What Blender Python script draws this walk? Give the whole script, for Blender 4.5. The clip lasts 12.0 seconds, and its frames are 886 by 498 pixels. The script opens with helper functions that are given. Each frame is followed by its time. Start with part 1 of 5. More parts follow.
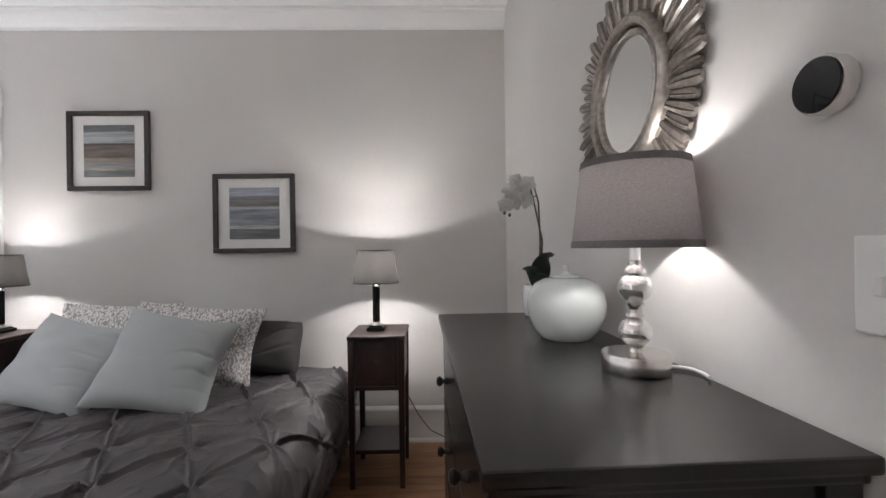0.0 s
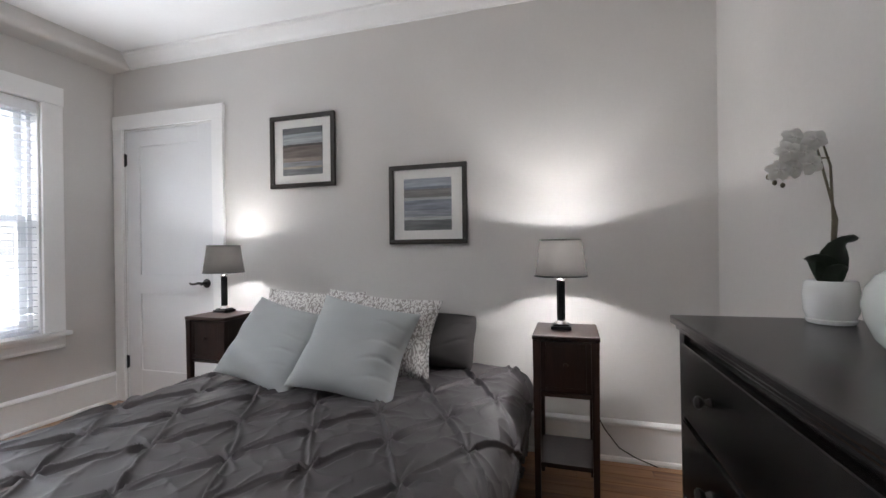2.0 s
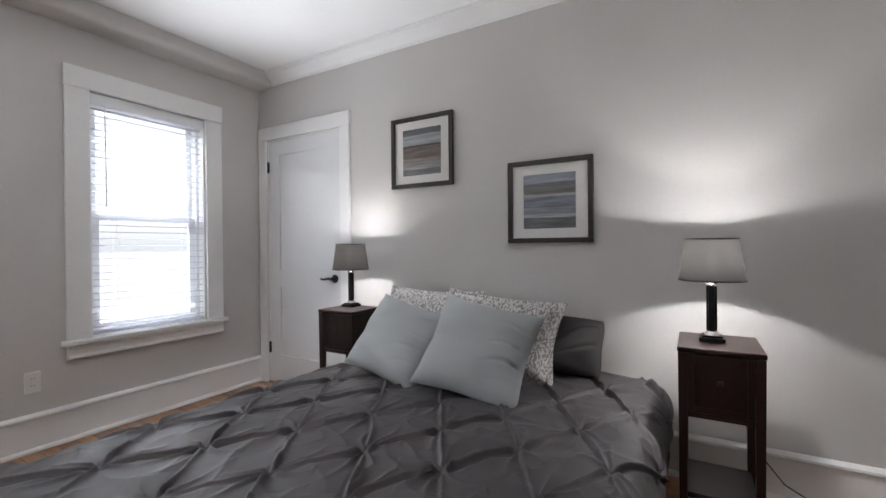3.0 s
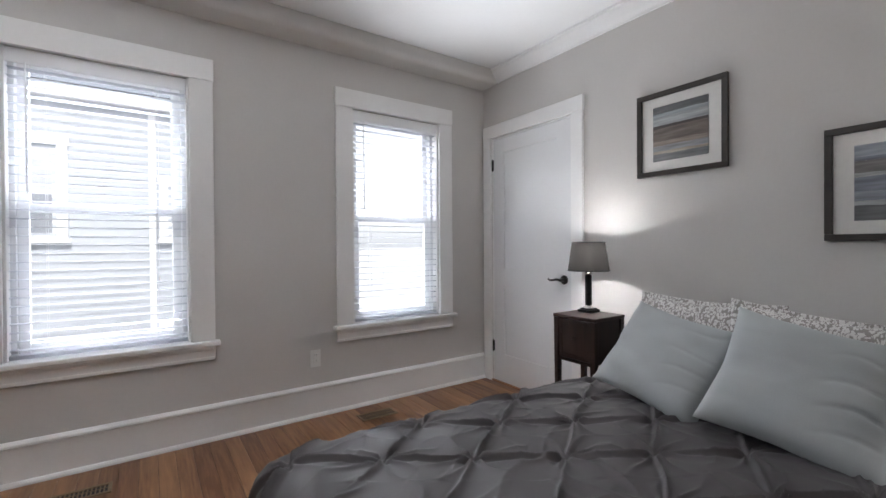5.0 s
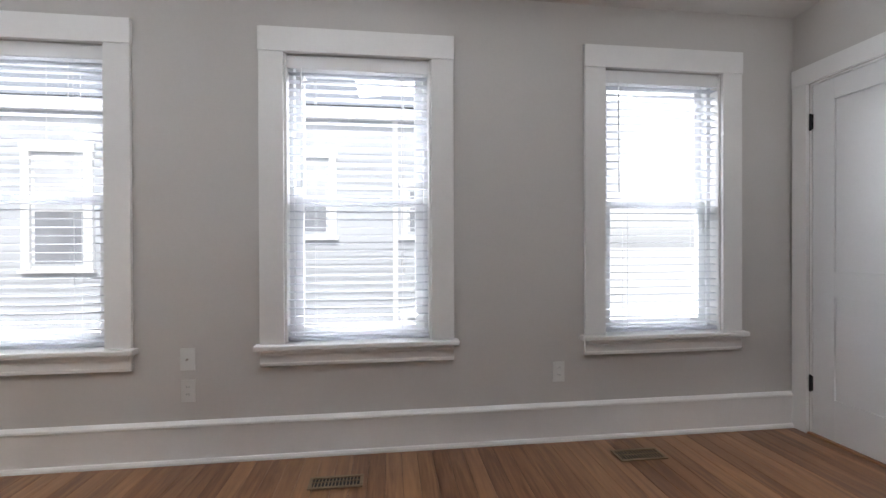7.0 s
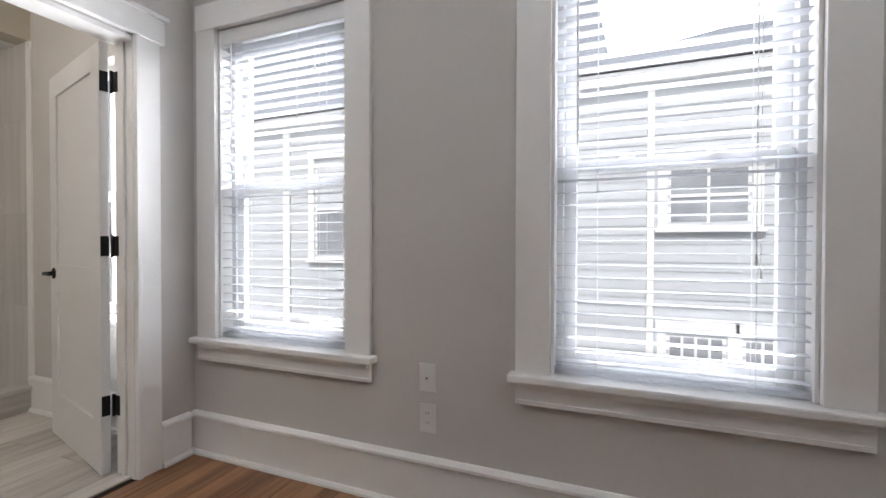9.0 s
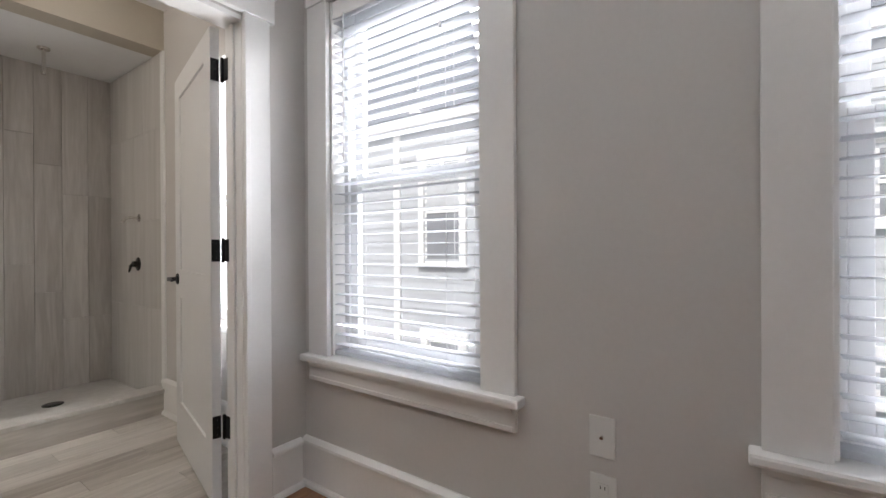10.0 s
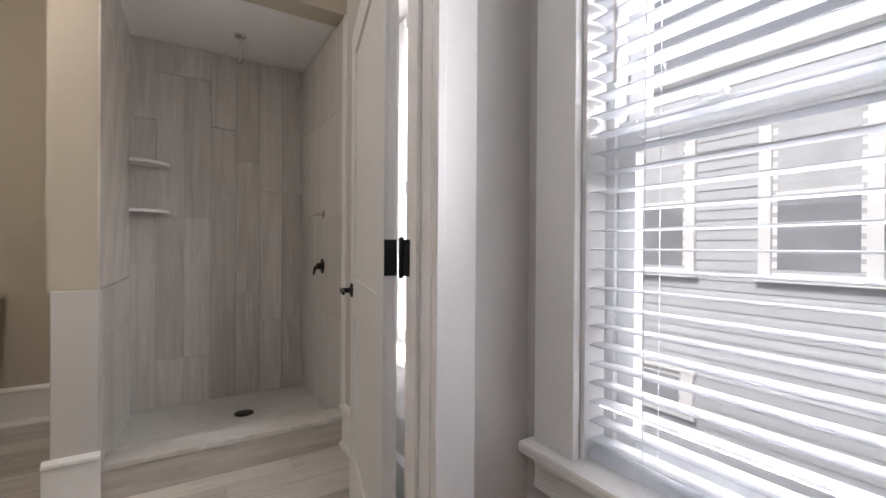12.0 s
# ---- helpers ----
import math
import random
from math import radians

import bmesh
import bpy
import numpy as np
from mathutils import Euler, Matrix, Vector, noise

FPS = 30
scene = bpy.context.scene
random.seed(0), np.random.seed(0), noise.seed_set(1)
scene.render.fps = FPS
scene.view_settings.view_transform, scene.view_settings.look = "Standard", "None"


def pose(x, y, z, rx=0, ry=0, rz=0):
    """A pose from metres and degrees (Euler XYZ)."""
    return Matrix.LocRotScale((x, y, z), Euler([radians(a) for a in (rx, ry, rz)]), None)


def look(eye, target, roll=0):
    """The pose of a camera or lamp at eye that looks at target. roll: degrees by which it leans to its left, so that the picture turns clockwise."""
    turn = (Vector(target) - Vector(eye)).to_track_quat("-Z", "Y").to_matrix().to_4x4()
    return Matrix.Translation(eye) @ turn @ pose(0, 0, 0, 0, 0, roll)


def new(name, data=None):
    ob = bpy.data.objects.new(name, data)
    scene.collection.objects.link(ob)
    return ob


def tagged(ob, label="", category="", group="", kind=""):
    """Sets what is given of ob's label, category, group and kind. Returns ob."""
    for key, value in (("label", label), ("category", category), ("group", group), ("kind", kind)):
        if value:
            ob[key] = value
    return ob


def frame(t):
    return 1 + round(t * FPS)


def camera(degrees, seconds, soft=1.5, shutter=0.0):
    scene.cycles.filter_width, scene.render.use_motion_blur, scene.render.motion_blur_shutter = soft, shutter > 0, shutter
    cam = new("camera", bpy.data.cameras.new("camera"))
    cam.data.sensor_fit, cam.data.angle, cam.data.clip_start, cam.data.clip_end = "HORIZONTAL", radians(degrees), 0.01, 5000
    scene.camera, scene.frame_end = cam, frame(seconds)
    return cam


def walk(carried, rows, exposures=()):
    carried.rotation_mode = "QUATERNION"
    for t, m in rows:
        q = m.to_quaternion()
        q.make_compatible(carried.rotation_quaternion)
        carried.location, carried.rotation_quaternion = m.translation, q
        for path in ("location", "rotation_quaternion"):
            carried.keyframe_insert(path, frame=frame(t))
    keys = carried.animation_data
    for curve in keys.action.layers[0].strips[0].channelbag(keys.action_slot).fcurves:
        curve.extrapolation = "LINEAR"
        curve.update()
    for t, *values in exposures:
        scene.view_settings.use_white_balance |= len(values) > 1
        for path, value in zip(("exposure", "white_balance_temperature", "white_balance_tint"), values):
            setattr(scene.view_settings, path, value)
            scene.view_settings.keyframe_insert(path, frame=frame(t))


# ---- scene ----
cam = camera(91.8, 12.0)
PATH = [
    (0, (3.638, -2.634, 1.177), (3.677, -0.635, 1.173), -0.7),
    (0.5, (3.583, -2.619, 1.172), (3.554, -0.62, 1.169), -0.7),
    (1, (3.487, -2.618, 1.167), (3.316, -0.625, 1.156), -0.7),
    (1.5, (3.437, -2.54, 1.147), (3.071, -0.574, 1.132), -0.8),
    (2, (3.375, -2.452, 1.139), (2.801, -0.536, 1.133), -0.7),
    (2.5, (3.321, -2.433, 1.146), (2.524, -0.599, 1.138), -0.6),
    (4.5, (3.009, -2.426, 1.151), (1.486, -1.13, 1.135), -0.4),
    (5, (2.904, -2.437, 1.154), (1.255, -1.304, 1.139), -0.4),
    (5.5, (2.797, -2.44, 1.15), (1.055, -1.457, 1.134), -0.4),
    (6, (2.674, -2.412, 1.149), (0.837, -1.622, 1.144), -0.4),
    (6.5, (2.551, -2.415, 1.139), (0.622, -1.886, 1.128), -0.3),
    (7, (2.363, -2.458, 1.11), (0.378, -2.215, 1.1), -0.2),
    (7.2, (2.255, -2.511, 1.079), (0.26, -2.361, 1.103), -0.2),
    (8.8, (1.649, -2.752, 1.059), (-0.24, -3.41, 1.052), -0.2),
    (9, (1.588, -2.805, 1.076), (-0.271, -3.543, 1.051), 0.1),
    (9.5, (1.413, -2.998, 1.087), (-0.343, -3.956, 1.074), -0.0),
    (10, (1.246, -3.168, 1.068), (-0.388, -4.321, 1.063), -0.3),
    (10.5, (1.091, -3.323, 1.067), (-0.404, -4.651, 1.056), -0.2),
    (11, (0.991, -3.547, 1.051), (-0.345, -5.035, 1.035), -0.1),
    (11.5, (0.907, -3.784, 1.066), (-0.292, -5.385, 1.049), 0.2),
    (12, (0.796, -3.972, 1.09), (-0.261, -5.67, 1.081), 0.4),
]
walk(cam, [(t, look(eye, target, roll)) for t, eye, target, roll in PATH], [(0, 1.3, 6420, 12), (1.5, 1.42, 6330, 11), (2.5, 1.24, 6280, 11), (5, 1.12, 6260, 11), (7, 1.1, 6330, 11), (9, 0.92, 6450, 11), (10.5, 0.8, 6560, 12), (12, 0.7, 6600, 14)])

# ---- world, sun and exposure ----
world = bpy.data.worlds.new("sky_world")
world.use_nodes = True
scene.world = world
wn = world.node_tree
sky = wn.nodes.new("ShaderNodeTexSky")
sky.sky_type = "NISHITA"
sky.sun_disc = False
sky.sun_elevation = radians(48)
sky.sun_rotation = radians(90)
sky.dust_density = 4.0
haze = wn.nodes.new("ShaderNodeHueSaturation")
haze.inputs["Saturation"].default_value = 0.3
wn.links.new(sky.outputs[0], haze.inputs["Color"])
wn.links.new(haze.outputs[0], wn.nodes["Background"].inputs[0])
wn.nodes["Background"].inputs[1].default_value = 0.085
sun = new("sun", bpy.data.lights.new("sun", "SUN"))
sun.data.energy = 1.15
sun.data.angle = radians(12)
sun.data.color = (1.0, 0.98, 0.955)
sun.matrix_world = look((8, 0, 9), (0, 0, 0))


def sky_lamp(x, y, z, sx, sy, power, target):
    """An added area lamp that stands in for daylight in or outside a window."""
    lamp = new("sky_fill", bpy.data.lights.new("sky_fill", "AREA"))
    lamp.data.shape, lamp.data.size, lamp.data.size_y = "RECTANGLE", sx, sy
    lamp.data.energy = power
    lamp.data.color = (0.96, 0.98, 1.0)
    lamp.matrix_world = look((x, y, z), target)
    return lamp


# white lamp panels filling window 1 and the bathroom window in place of sky
sky_lamp(-0.19, -0.855, 1.37, 0.70, 1.5, 1.2, (1.0, -0.855, 1.37))
sky_lamp(-0.19, -5.55, 1.40, 0.48, 1.45, 5, (1.0, -5.55, 1.40))
# added fill lamps inside each sill, aimed up, imitating daylight thrown off the slats
for wy, wp in ((-0.855, 2.2), (-2.625, 5.8), (-4.266, 6.0)):
    sky_lamp(0.012, wy, 0.72, 0.66, 0.06, wp, (1.012, wy, 2.15)).data.spread = radians(62)
# added lamps high between the two houses, boosting the sky's light on the blinds
for ly, wy, wp in ((0.4, -1.2, 55), (-2.2, -3.3, 75), (-4.8, -3.9, 78)):
    sky_lamp(-2.9, ly, 3.6, 1.6, 1.2, wp, (0.6, wy, 0.9)).data.spread = radians(120)


def bulb(x, y, z, power, radius, colour=(1.0, 0.975, 0.95)):
    lamp = new("bulb_light", bpy.data.lights.new("bulb_light", "POINT"))
    lamp.data.energy = power
    lamp.data.shadow_soft_size = radius
    lamp.data.color = colour
    lamp.location = (x, y, z)
    return lamp


for lx, ly, lz, lp in ((3.324, -0.345, 0.75, 1.0), (1.267, -0.249, 0.75, 0.52)):
    bulb(lx, ly, lz + 0.390, 3.2 * lp, 0.010)
    bulb(lx, ly, lz + 0.318, 4.6 * lp, 0.010)
bulb(4.026, -1.808, 1.282, 1.05, 0.02)
bulb(1.75, -5.75, 2.36, 11, 0.09, (1.0, 0.91, 0.81))


# ---- materials ----
def mat(name, colour, rough=0.6, metal=0.0, grain=0.0, grain_scale=60.0, stain=0.0, stain_scale=2.0, bump=0.0, bump_scale=200.0, spec=0.5, stretch=None):
    """A surface with fine grain, broad unevenness and fine relief at real size."""
    m = bpy.data.materials.new(name)
    m.use_nodes = True
    nt = m.node_tree
    b = nt.nodes["Principled BSDF"]
    b.inputs["Base Color"].default_value = (*colour, 1)
    b.inputs["Roughness"].default_value = rough
    b.inputs["Metallic"].default_value = metal
    b.inputs["Specular IOR Level"].default_value = spec
    tc = nt.nodes.new("ShaderNodeTexCoord")
    mp = nt.nodes.new("ShaderNodeMapping")
    nt.links.new(tc.outputs["Object"], mp.inputs[0])
    if stretch:
        mp.inputs["Scale"].default_value = stretch
    if grain or stain:
        n1 = nt.nodes.new("ShaderNodeTexNoise")
        n1.inputs["Scale"].default_value = grain_scale
        n1.inputs["Detail"].default_value = 4
        n2 = nt.nodes.new("ShaderNodeTexNoise")
        n2.inputs["Scale"].default_value = stain_scale
        n2.inputs["Detail"].default_value = 3
        nt.links.new(mp.outputs[0], n1.inputs["Vector"])
        nt.links.new(mp.outputs[0], n2.inputs["Vector"])
        r1 = nt.nodes.new("ShaderNodeMapRange")
        r1.inputs["From Min"].default_value, r1.inputs["From Max"].default_value = 0.3, 0.7
        r1.inputs["To Min"].default_value, r1.inputs["To Max"].default_value = 1 - grain, 1 + grain
        nt.links.new(n1.outputs[0], r1.inputs[0])
        r2 = nt.nodes.new("ShaderNodeMapRange")
        r2.inputs["From Min"].default_value, r2.inputs["From Max"].default_value = 0.3, 0.7
        r2.inputs["To Min"].default_value, r2.inputs["To Max"].default_value = 1 - stain, 1 + stain
        nt.links.new(n2.outputs[0], r2.inputs[0])
        mu = nt.nodes.new("ShaderNodeMath")
        mu.operation = "MULTIPLY"
        nt.links.new(r1.outputs[0], mu.inputs[0])
        nt.links.new(r2.outputs[0], mu.inputs[1])
        vm = nt.nodes.new("ShaderNodeVectorMath")
        vm.operation = "SCALE"
        vm.inputs[0].default_value = colour
        nt.links.new(mu.outputs[0], vm.inputs["Scale"])
        nt.links.new(vm.outputs[0], b.inputs["Base Color"])
    if bump:
        n3 = nt.nodes.new("ShaderNodeTexNoise")
        n3.inputs["Scale"].default_value = bump_scale
        n3.inputs["Detail"].default_value = 5
        nt.links.new(mp.outputs[0], n3.inputs["Vector"])
        bp = nt.nodes.new("ShaderNodeBump")
        bp.inputs["Strength"].default_value = bump
        bp.inputs["Distance"].default_value = 0.002
        nt.links.new(n3.outputs[0], bp.inputs["Height"])
        nt.links.new(bp.outputs[0], b.inputs["Normal"])
    return m


def wood_mat(name, dark, light, rough, axis=0, scale=1.0, vary=0.35, spec=0.5):
    """Wood with long grain, each piece in its own tone."""
    m = mat(name, dark, rough, spec=spec)
    nt = m.node_tree
    b = nt.nodes["Principled BSDF"]
    tc = nt.nodes.new("ShaderNodeTexCoord")
    oi = nt.nodes.new("ShaderNodeObjectInfo")
    add = nt.nodes.new("ShaderNodeVectorMath")
    add.operation = "MULTIPLY_ADD"
    comb = nt.nodes.new("ShaderNodeCombineXYZ")
    for k in range(3):
        nt.links.new(oi.outputs["Random"], comb.inputs[k])
    add.inputs[1].default_value = (13.0, 17.0, 19.0)
    nt.links.new(comb.outputs[0], add.inputs[0])
    nt.links.new(tc.outputs["Object"], add.inputs[2])
    mp = nt.nodes.new("ShaderNodeMapping")
    s = [14.0 * scale] * 3
    s[axis] = 1.1 * scale
    mp.inputs["Scale"].default_value = s
    nt.links.new(add.outputs[0], mp.inputs[0])
    n = nt.nodes.new("ShaderNodeTexNoise")
    n.inputs["Scale"].default_value = 1.6
    n.inputs["Detail"].default_value = 6
    n.inputs["Distortion"].default_value = 1.2
    nt.links.new(mp.outputs[0], n.inputs["Vector"])
    n2 = nt.nodes.new("ShaderNodeTexNoise")
    n2.inputs["Scale"].default_value = 9
    n2.inputs["Detail"].default_value = 4
    nt.links.new(mp.outputs[0], n2.inputs["Vector"])
    mx = nt.nodes.new("ShaderNodeMath")
    mx.operation = "MULTIPLY_ADD"
    mx.inputs[1].default_value = 0.35
    nt.links.new(n2.outputs[0], mx.inputs[0])
    nt.links.new(n.outputs[0], mx.inputs[2])
    rp = nt.nodes.new("ShaderNodeMath")
    rp.operation = "MULTIPLY_ADD"
    rp.inputs[1].default_value = vary
    rp.inputs[2].default_value = -vary / 2 - 0.17
    nt.links.new(oi.outputs["Random"], rp.inputs[0])
    sm = nt.nodes.new("ShaderNodeMath")
    nt.links.new(mx.outputs[0], sm.inputs[0])
    nt.links.new(rp.outputs[0], sm.inputs[1])
    cr = nt.nodes.new("ShaderNodeValToRGB")
    cr.color_ramp.elements[0].position, cr.color_ramp.elements[0].color = 0.25, (*dark, 1)
    cr.color_ramp.elements[1].position, cr.color_ramp.elements[1].color = 0.8, (*light, 1)
    nt.links.new(sm.outputs[0], cr.inputs[0])
    nt.links.new(cr.outputs[0], b.inputs["Base Color"])
    bp = nt.nodes.new("ShaderNodeBump")
    bp.inputs["Strength"].default_value = 0.12
    bp.inputs["Distance"].default_value = 0.001
    nt.links.new(n2.outputs[0], bp.inputs["Height"])
    nt.links.new(bp.outputs[0], b.inputs["Normal"])
    return m


PAINT = mat("wall_paint", (0.648, 0.626, 0.605), 0.75, grain=0.012, stain=0.025, stain_scale=1.4, bump=0.12, bump_scale=160, spec=0.3)
CEIL = mat("ceiling_paint", (0.88, 0.88, 0.875), 0.85, stain=0.02, grain=0.01, bump=0.1, bump_scale=120, spec=0.2)
TRIM = mat("white_trim_paint", (0.88, 0.875, 0.865), 0.4, stain=0.02, grain=0.01, bump=0.05, bump_scale=60, stain_scale=3)
DOORP = mat("white_door_paint", (0.8, 0.805, 0.81), 0.5, stain=0.015, grain=0.01, bump=0.04, bump_scale=50)
VINYL = mat("white_vinyl", (0.90, 0.905, 0.91), 0.35, stain=0.01)
PLASTIC = mat("white_plastic", (0.8, 0.8, 0.78), 0.3, stain=0.01)
BRONZE = mat("dark_bronze", (0.035, 0.032, 0.03), 0.38, metal=0.7, grain=0.1, grain_scale=90)
BLACKIRON = mat("black_metal", (0.015, 0.015, 0.016), 0.4, metal=0.5, grain=0.1)
CHROME = mat("brushed_nickel", (0.72, 0.7, 0.67), 0.22, metal=1.0, grain=0.05, grain_scale=150)
ESPRESSO = wood_mat("espresso_wood", (0.012, 0.005, 0.004), (0.035, 0.014, 0.010), 0.35, axis=2)
BLACKWOOD = mat("black_brown_paint", (0.0105, 0.0088, 0.008), 0.24, spec=0.46, grain=0.18, grain_scale=40, stain=0.15, stain_scale=5, bump=0.05, bump_scale=90, stretch=(1, 0.15, 1))
FLOORW = wood_mat("fir_floor", (0.165, 0.07, 0.033), (0.40, 0.21, 0.10), 0.34, axis=0, vary=0.38)
GAP = mat("floor_joint", (0.03, 0.015, 0.008), 0.8)
DUVET = mat("charcoal_duvet", (0.078, 0.070, 0.073), 0.55, grain=0.08, grain_scale=400, stain=0.06, stain_scale=5, bump=0.12, bump_scale=500)
DUVET.node_tree.nodes["Principled BSDF"].inputs["Sheen Weight"].default_value = 0.03
PILLOWCASE = mat("charcoal_pillowcase", (0.05, 0.045, 0.044), 0.8, grain=0.08, grain_scale=400, bump=0.12, bump_scale=500)
SILK = mat("pale_blue_cushion", (0.405, 0.425, 0.43), 0.7, grain=0.04, grain_scale=500, stain=0.03, bump=0.15, bump_scale=600)
SHADE_GREY = mat("grey_linen", (0.17, 0.16, 0.157), 0.85, grain=0.12, grain_scale=260, stain=0.05, bump=0.4, bump_scale=350, stretch=(1, 1, 0.4))
CERAMIC = mat("pale_celadon_ceramic", (0.68, 0.71, 0.69), 0.1, stain=0.02, stain_scale=12)
WHITECER = mat("white_ceramic", (0.8, 0.8, 0.79), 0.2, stain=0.01)
LEAF = mat("orchid_leaf", (0.045, 0.062, 0.042), 0.35, grain=0.2, grain_scale=30)
STEM = mat("orchid_stem", (0.13, 0.11, 0.07), 0.6, grain=0.15, grain_scale=50)
MATBOARD = mat("mat_board", (0.78, 0.77, 0.74), 0.8, grain=0.02)
FRAMEW = mat("black_picture_frame", (0.03, 0.024, 0.02), 0.35, grain=0.2, grain_scale=40, stretch=(0.3, 1, 1))
PEWTER = mat("antique_pewter", (0.33, 0.30, 0.27), 0.36, metal=0.85, grain=0.25, grain_scale=70, stain=0.15, stain_scale=9, bump=0.1, bump_scale=80)
MIRROR = mat("mirror_glass", (0.9, 0.92, 0.92), 0.02, metal=1.0)
BLACKGLASS = mat("black_glass", (0.01, 0.01, 0.012), 0.06)
VENTTAN = mat("tan_enamelled_metal", (0.26, 0.19, 0.12), 0.45, metal=0.3, grain=0.12, grain_scale=60, stain=0.1, stain_scale=12)
CORD = mat("dark_cord", (0.03, 0.025, 0.02), 0.5)
SIDING = mat("neighbour_siding", (0.58, 0.605, 0.635), 0.7, grain=0.03, stain=0.05, stain_scale=1.0)
WHITEEXT = mat("white_exterior_trim", (0.92, 0.92, 0.92), 0.55, stain=0.02)
PALEPANE = mat("pale_upper_pane", (0.62, 0.64, 0.66), 0.3, stain=0.12, stain_scale=3.0)
DARKPANE = mat("neighbour_pane", (0.33, 0.345, 0.37), 0.25, stain=0.2, stain_scale=1.5)
ROOF = mat("grey_shingle", (0.16, 0.16, 0.165), 0.9, grain=0.3, grain_scale=18)
GROUND = mat("pale_gravel_ground", (0.25, 0.245, 0.235), 0.95, grain=0.35, grain_scale=3.0, stain=0.25, stain_scale=0.3)
BATHPAINT = mat("beige_bath_paint", (0.54, 0.49, 0.41), 0.7, stain=0.02, grain=0.01, bump=0.1, bump_scale=160, spec=0.3)
SHTILE = wood_mat("wood_look_wall_tile", (0.47, 0.44, 0.41), (0.68, 0.65, 0.62), 0.35, axis=2, scale=0.8, vary=0.3)
SHSIDE = wood_mat("pale_stone_tile", (0.56, 0.54, 0.51), (0.70, 0.68, 0.66), 0.3, axis=2, scale=0.5, vary=0.25)
MARBLE = mat("veined_stone", (0.66, 0.61, 0.56), 0.25, grain=0.05, grain_scale=25, stain=0.12, stain_scale=5, stretch=(1, 1, 0.5))
BATHTILE = wood_mat("wood_look_floor_tile", (0.40, 0.365, 0.33), (0.66, 0.62, 0.575), 0.35, axis=0, scale=0.8, vary=0.4)
# dark so that the added outer skin throws no light back
OUTBAFFLE = mat("dark_bounce_absorber", (0.07, 0.075, 0.08), 0.8, grain=0.1, grain_scale=20, stain=0.1)
GROUT = mat("grout", (0.5, 0.48, 0.45), 0.9)


def glass_mat(name):
    m = bpy.data.materials.new(name)
    m.use_nodes = True
    b = m.node_tree.nodes["Principled BSDF"]
    b.inputs["Base Color"].default_value = (1, 1, 1, 1)
    b.inputs["Roughness"].default_value = 0.0
    b.inputs["Transmission Weight"].default_value = 1.0
    b.inputs["IOR"].default_value = 1.45
    return m


GLASS = glass_mat("window_glass")
MERCURY = mat("mercury_glass", (0.88, 0.87, 0.85), 0.07, metal=0.75, grain=0.15, grain_scale=45, stain=0.15, stain_scale=16, bump=0.25, bump_scale=35)


def shade_mat(name, colour, trans, weave=0.22):
    """Thin fabric or plastic that lets light glow through."""
    m = bpy.data.materials.new(name)
    m.use_nodes = True
    nt = m.node_tree
    nt.nodes.remove(nt.nodes["Principled BSDF"])
    out = nt.nodes["Material Output"]
    d = nt.nodes.new("ShaderNodeBsdfDiffuse")
    t = nt.nodes.new("ShaderNodeBsdfTranslucent")
    mx = nt.nodes.new("ShaderNodeMixShader")
    mx.inputs[0].default_value = trans
    tc = nt.nodes.new("ShaderNodeTexCoord")
    w = nt.nodes.new("ShaderNodeTexNoise")
    mp = nt.nodes.new("ShaderNodeMapping")
    mp.inputs["Scale"].default_value = (150, 150, 260)
    nt.links.new(tc.outputs["Object"], mp.inputs[0])
    nt.links.new(mp.outputs[0], w.inputs["Vector"])
    w.inputs["Scale"].default_value = 1.5
    w.inputs["Detail"].default_value = 5
    r = nt.nodes.new("ShaderNodeMapRange")
    r.inputs["From Min"].default_value, r.inputs["From Max"].default_value = 0.3, 0.7
    r.inputs["To Min"].default_value, r.inputs["To Max"].default_value = 1 - weave, 1 + weave
    nt.links.new(w.outputs[0], r.inputs[0])
    vm = nt.nodes.new("ShaderNodeVectorMath")
    vm.operation = "SCALE"
    vm.inputs[0].default_value = colour
    nt.links.new(r.outputs[0], vm.inputs["Scale"])
    nt.links.new(vm.outputs[0], d.inputs[0])
    nt.links.new(vm.outputs[0], t.inputs[0])
    nt.links.new(d.outputs[0], mx.inputs[1])
    nt.links.new(t.outputs[0], mx.inputs[2])
    nt.links.new(mx.outputs[0], out.inputs[0])
    return m


SHEER = shade_mat("sheer_dark_shade", (0.066, 0.062, 0.059), 0.6, 0.08)
sn = SHEER.node_tree
see = sn.nodes.new("ShaderNodeBsdfTransparent")
veil = sn.nodes.new("ShaderNodeMixShader")
veil.inputs[0].default_value = 0.07
sn.links.new(sn.nodes["Material Output"].inputs[0].links[0].from_socket, veil.inputs[1])
sn.links.new(see.outputs[0], veil.inputs[2])
sn.links.new(veil.outputs[0], sn.nodes["Material Output"].inputs[0])
SLAT = shade_mat("white_blind_slat", (0.74, 0.75, 0.775), 0.7, 0.02)
PETAL = mat("white_petal", (0.90, 0.89, 0.86), 0.6, grain=0.03, grain_scale=60)
LINEN = shade_mat("grey_linen_shade", (0.33, 0.31, 0.305), 0.42, 0.12)


def glow_mat(name, colour, strength):
    m = bpy.data.materials.new(name)
    m.use_nodes = True
    b = m.node_tree.nodes["Principled BSDF"]
    b.inputs["Base Color"].default_value = (0.9, 0.9, 0.9, 1)
    b.inputs["Emission Color"].default_value = (*colour, 1)
    b.inputs["Emission Strength"].default_value = strength
    return m


